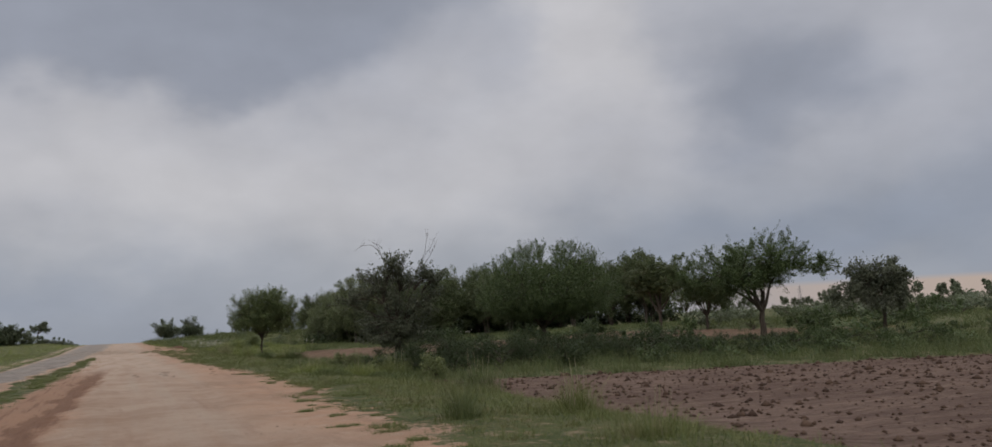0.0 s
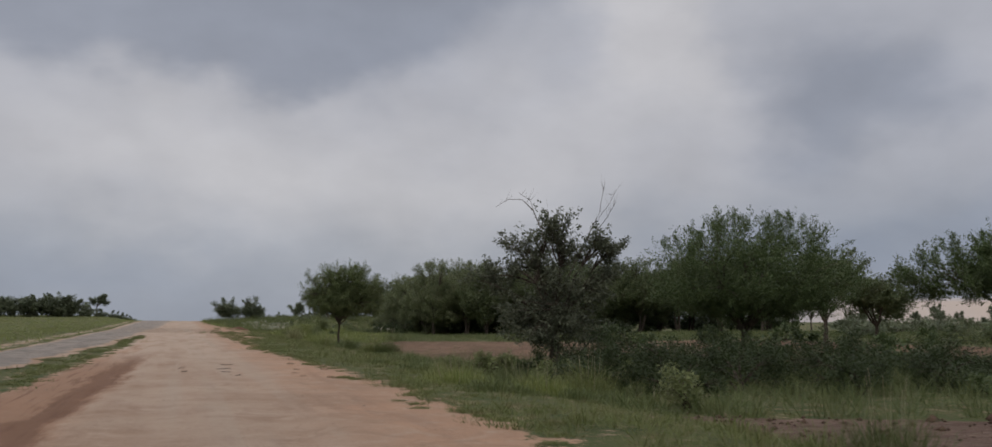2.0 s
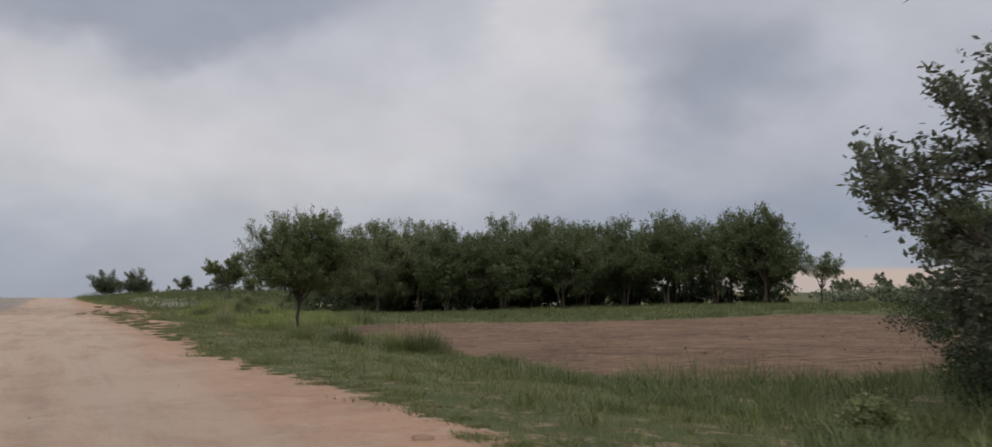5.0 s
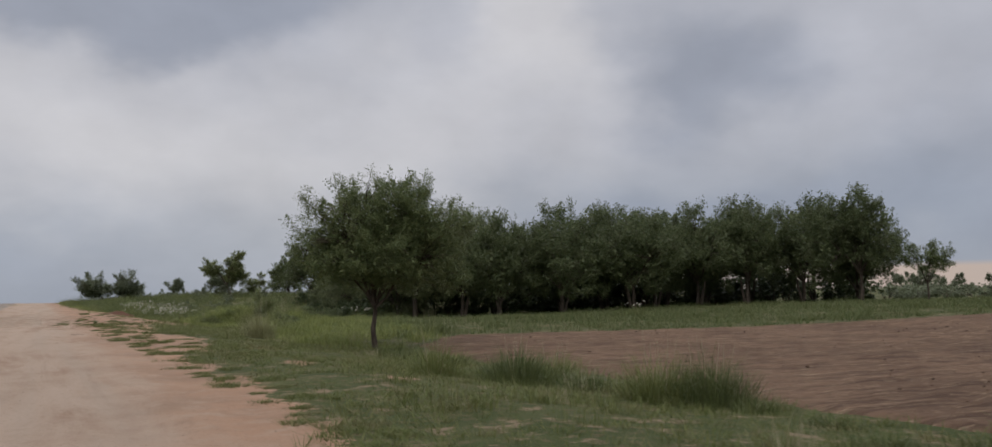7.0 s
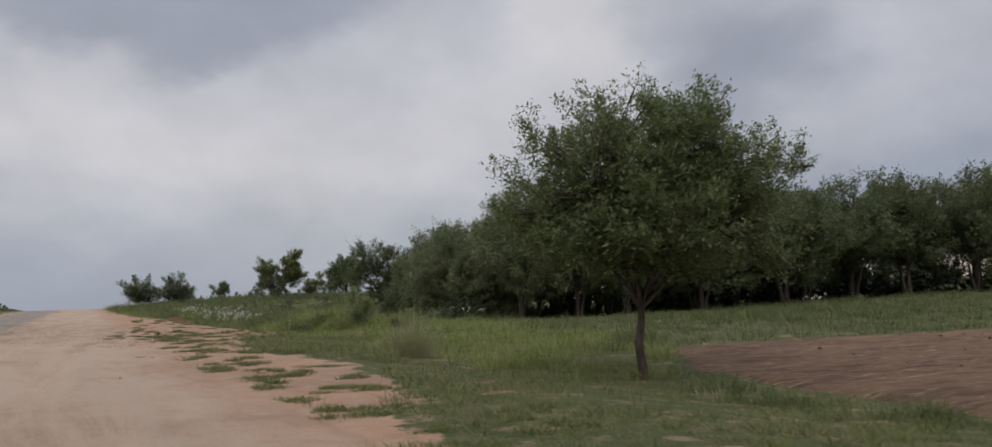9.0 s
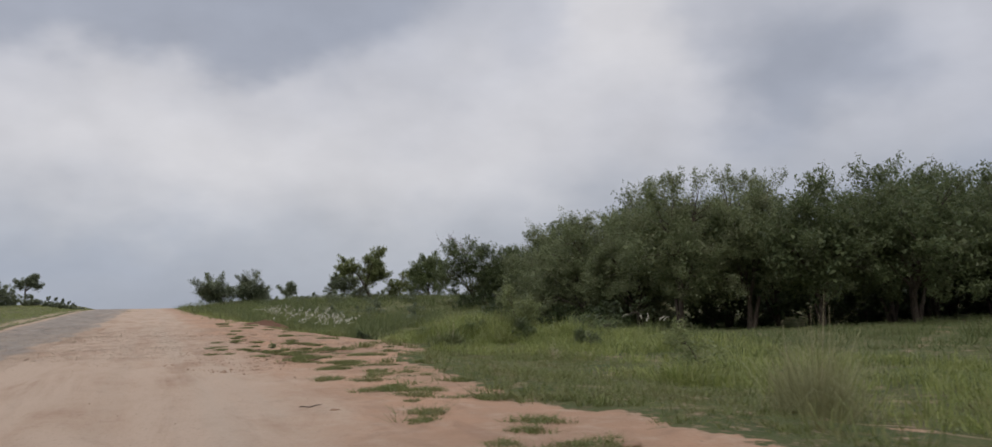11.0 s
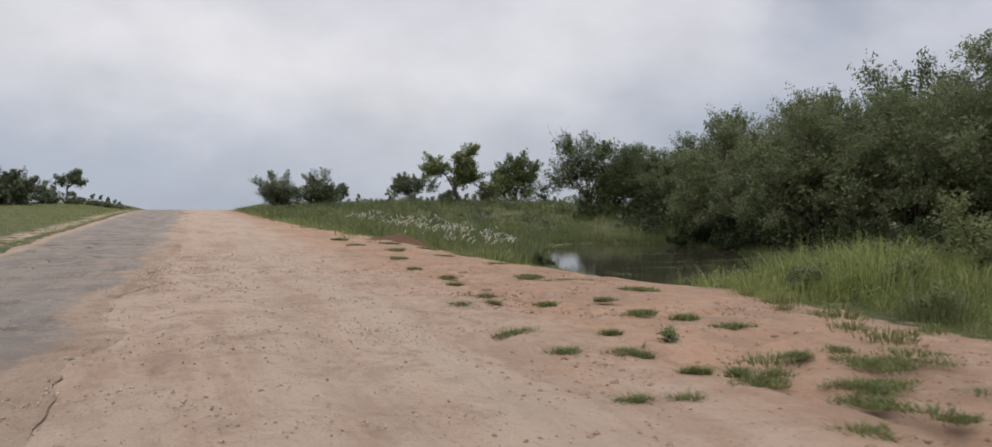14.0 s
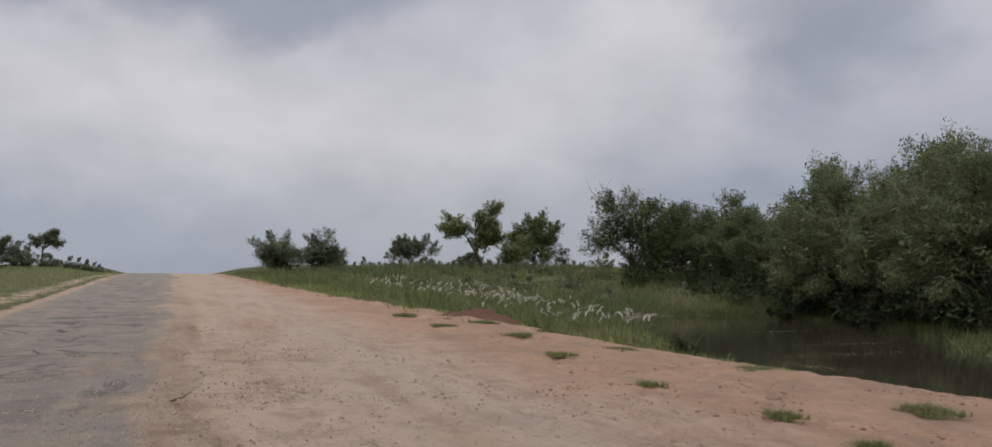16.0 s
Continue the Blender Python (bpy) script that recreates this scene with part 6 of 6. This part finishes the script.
for i, (x, y, a, b) in enumerate([(3.4, 99.9, 0.6, 0.3), (3.4, 98.5, 0.3, 0.2), (3.95, 98.3, 0.3, 0.2), (4.8, 102.4, 0.35, 0.3), (4.4, 99.5, 0.22, 0.14), (4.1, 97.2, 0.25, 0.15), (4.0, 98.1, 0.3, 0.18), (4.4, 97.0, 0.25, 0.14), (5.5, 97.6, 0.35, 0.2), (5.7, 101.1, 0.3, 0.18), (5.9, 102.7, 0.35, 0.2), (4.1, 102.8, 0.22, 0.14), (4.4, 105.8, 0.3, 0.2), (3.0, 96.3, 0.28, 0.12), (3.4, 96.2, 0.25, 0.12), (4.6, 96.8, 0.2, 0.12), (4.3, 103.7, 0.3, 0.3), (4.7, 107.3, 0.3, 0.4), (4.6, 109.7, 0.3, 0.4), (6.4, 107.2, 0.5, 0.4), (5.6, 101.0, 0.4, 0.3)] + [(6.0, 100.5, 0.4, 0.3), (6.1, 99.6, 0.5, 0.25), (7.1, 110.8, 0.8, 0.6), (6.3, 106.9, 0.5, 0.4), (7.4, 104.3, 0.7, 0.4), (6.9, 106.0, 0.9, 0.3), (5.2, 96.2, 0.7, 0.4), (6.1, 97.0, 0.9, 0.5), (5.0, 94.0, 0.8, 0.5), (6.4, 94.2, 0.9, 0.6), (4.3, 96.6, 0.6, 0.35), (5.4, 92.0, 0.8, 0.5), (3.6, 102.8, 0.3, 0.3), (4.0, 95.0, 0.4, 0.3), (5.1, 113.5, 0.4, 0.5), (6.5, 114.0, 0.5, 0.5), (7.6, 115.5, 0.6, 0.6), (6.0, 117.5, 0.5, 0.7), (7.4, 119.0, 0.6, 0.6), (5.2, 120.5, 0.5, 0.8), (6.6, 121.5, 0.6, 0.6)] + [(5.4, 125.0, 0.6, 0.9), (4.8, 86.0, 0.9, 0.5), (5.8, 84.5, 0.9, 0.5), (5.2, 80.5, 0.8, 0.4), (6.2, 78.4, 0.9, 0.4), (5.0, 77.0, 0.8, 0.4), (5.6, 74.5, 0.8, 0.4), (5.4, 88.5, 0.9, 0.6), (4.9, 90.5, 0.6, 0.5)]):
    turf(300 + i, x, y, a * 0.72, b * 0.72, rng.uniform(-0.5, 0.5))
bits = [turf(350 + k, 5.2 + k * 0.3, 70.0 + 2 * k, 0.28 + 0.08 * k, 0.2 + 0.04 * k, 0.4 * k) for k in range(4)]
for y in np.arange(12, 96, 0.62):
    x = float(track_right(np.array([y]))[0]) + rng.gamma(2.0, 0.4) + 0.2
    copy_thing(bits[rng.integers(0, 4)], Matrix.Translation((x, y, ground_z(x, y))) @ pose(0, 0, 0, 0, 0, rng.uniform(0, 360)) @ Matrix.Scale(rng.uniform(0.5, 1.3), 4))
for y in np.arange(22, 84, 0.8):
    edge = float(asphalt_right(np.array([y]))[0])
    x = rng.uniform(edge + 0.1, min(edge + 1.3, -0.9))
    copy_thing(bits[rng.integers(0, 4)], Matrix.Translation((x, y, ground_z(x, y))) @ pose(0, 0, 0, 0, 0, rng.uniform(0, 360)) @ Matrix.Scale(rng.uniform(0.5, 1.4), 4))
turf(390, -0.45, 176.0, 0.9, 0.6, 0.0)


rng = np.random.default_rng(61)
at = []
for x0, y0, dx, dy in ((18.5, 135.4, 2.2, 0.25), (23.0, 137.9, 1.8, 0.3), (17.5, 120.4, 1.5, 0.5), (20.0, 123.2, 1.3, 0.4), (14.2, 118.0, 0.25, 1.2), (21.5, 128.5, 1.0, 0.15)):
    at.append(np.stack([x0 + rng.normal(0, dx, 170), y0 + rng.normal(0, dy * 0.45, 170), np.full(170, -0.988)], 1))
at = np.concatenate(at)
at = at[pond_distance(at[:, 0], at[:, 1]) < -0.1]
v, f = leaf_faces(rng, at, 0.06, 1.3)
v[:, 2] = -0.99 + 0.25 * (v[:, 2] + 0.988)
tagged(new("pond_scum", quick_mesh("pond_scum", v, f, GRASS_TALL)), "pale scum and floating leaves drifting on the pond", "pond scum", kind="stuff")


# ---- far off ----
def pylon(x, y, high):
    """A lattice power pylon."""
    base = tagged(new("power_pylon"), "distant grey lattice power pylon on the horizon", "pylon")
    base.location = (x, y, ground_z(x, y))
    w = high * 0.09
    for sx, sy in ((1, 1), (1, -1), (-1, 1), (-1, -1)):
        v, f = tube([(sx * w, sy * w, -0.3), (sx * w * 0.35, sy * w * 0.35, high * 0.7), (sx * 0.05, sy * 0.05, high)], 0.16, 0.08, 4)
        part("leg", quick_mesh("leg", v, f, STEEL), base)
    for z, reach in ((0.68, 0.16), (0.8, 0.13), (0.92, 0.1)):
        v, f = tube([(-reach * high, 0, z * high), (0, 0, z * high + 0.4), (reach * high, 0, z * high)], 0.12, 0.12, 4)
        part("arm", quick_mesh("arm", v, f, STEEL), base)
    pieces = []
    for k in range(7):
        z0, z1 = high * k / 8, high * (k + 1) / 8
        a, b = w * (1 - 0.65 * min(1, z0 / high / 0.7)), w * (1 - 0.65 * min(1, z1 / high / 0.7))
        for s in (1, -1):
            pieces.append(tube([(-a, s * a, z0), (b, s * b, z1)], 0.07, 0.07, 3))
            pieces.append(tube([(a, s * a, z0), (-b, s * b, z1)], 0.07, 0.07, 3))
    v, f = joined(pieces)
    part("bracing", quick_mesh("bracing", v, f, STEEL), base)
    return base


pylon(680, 760, 24)
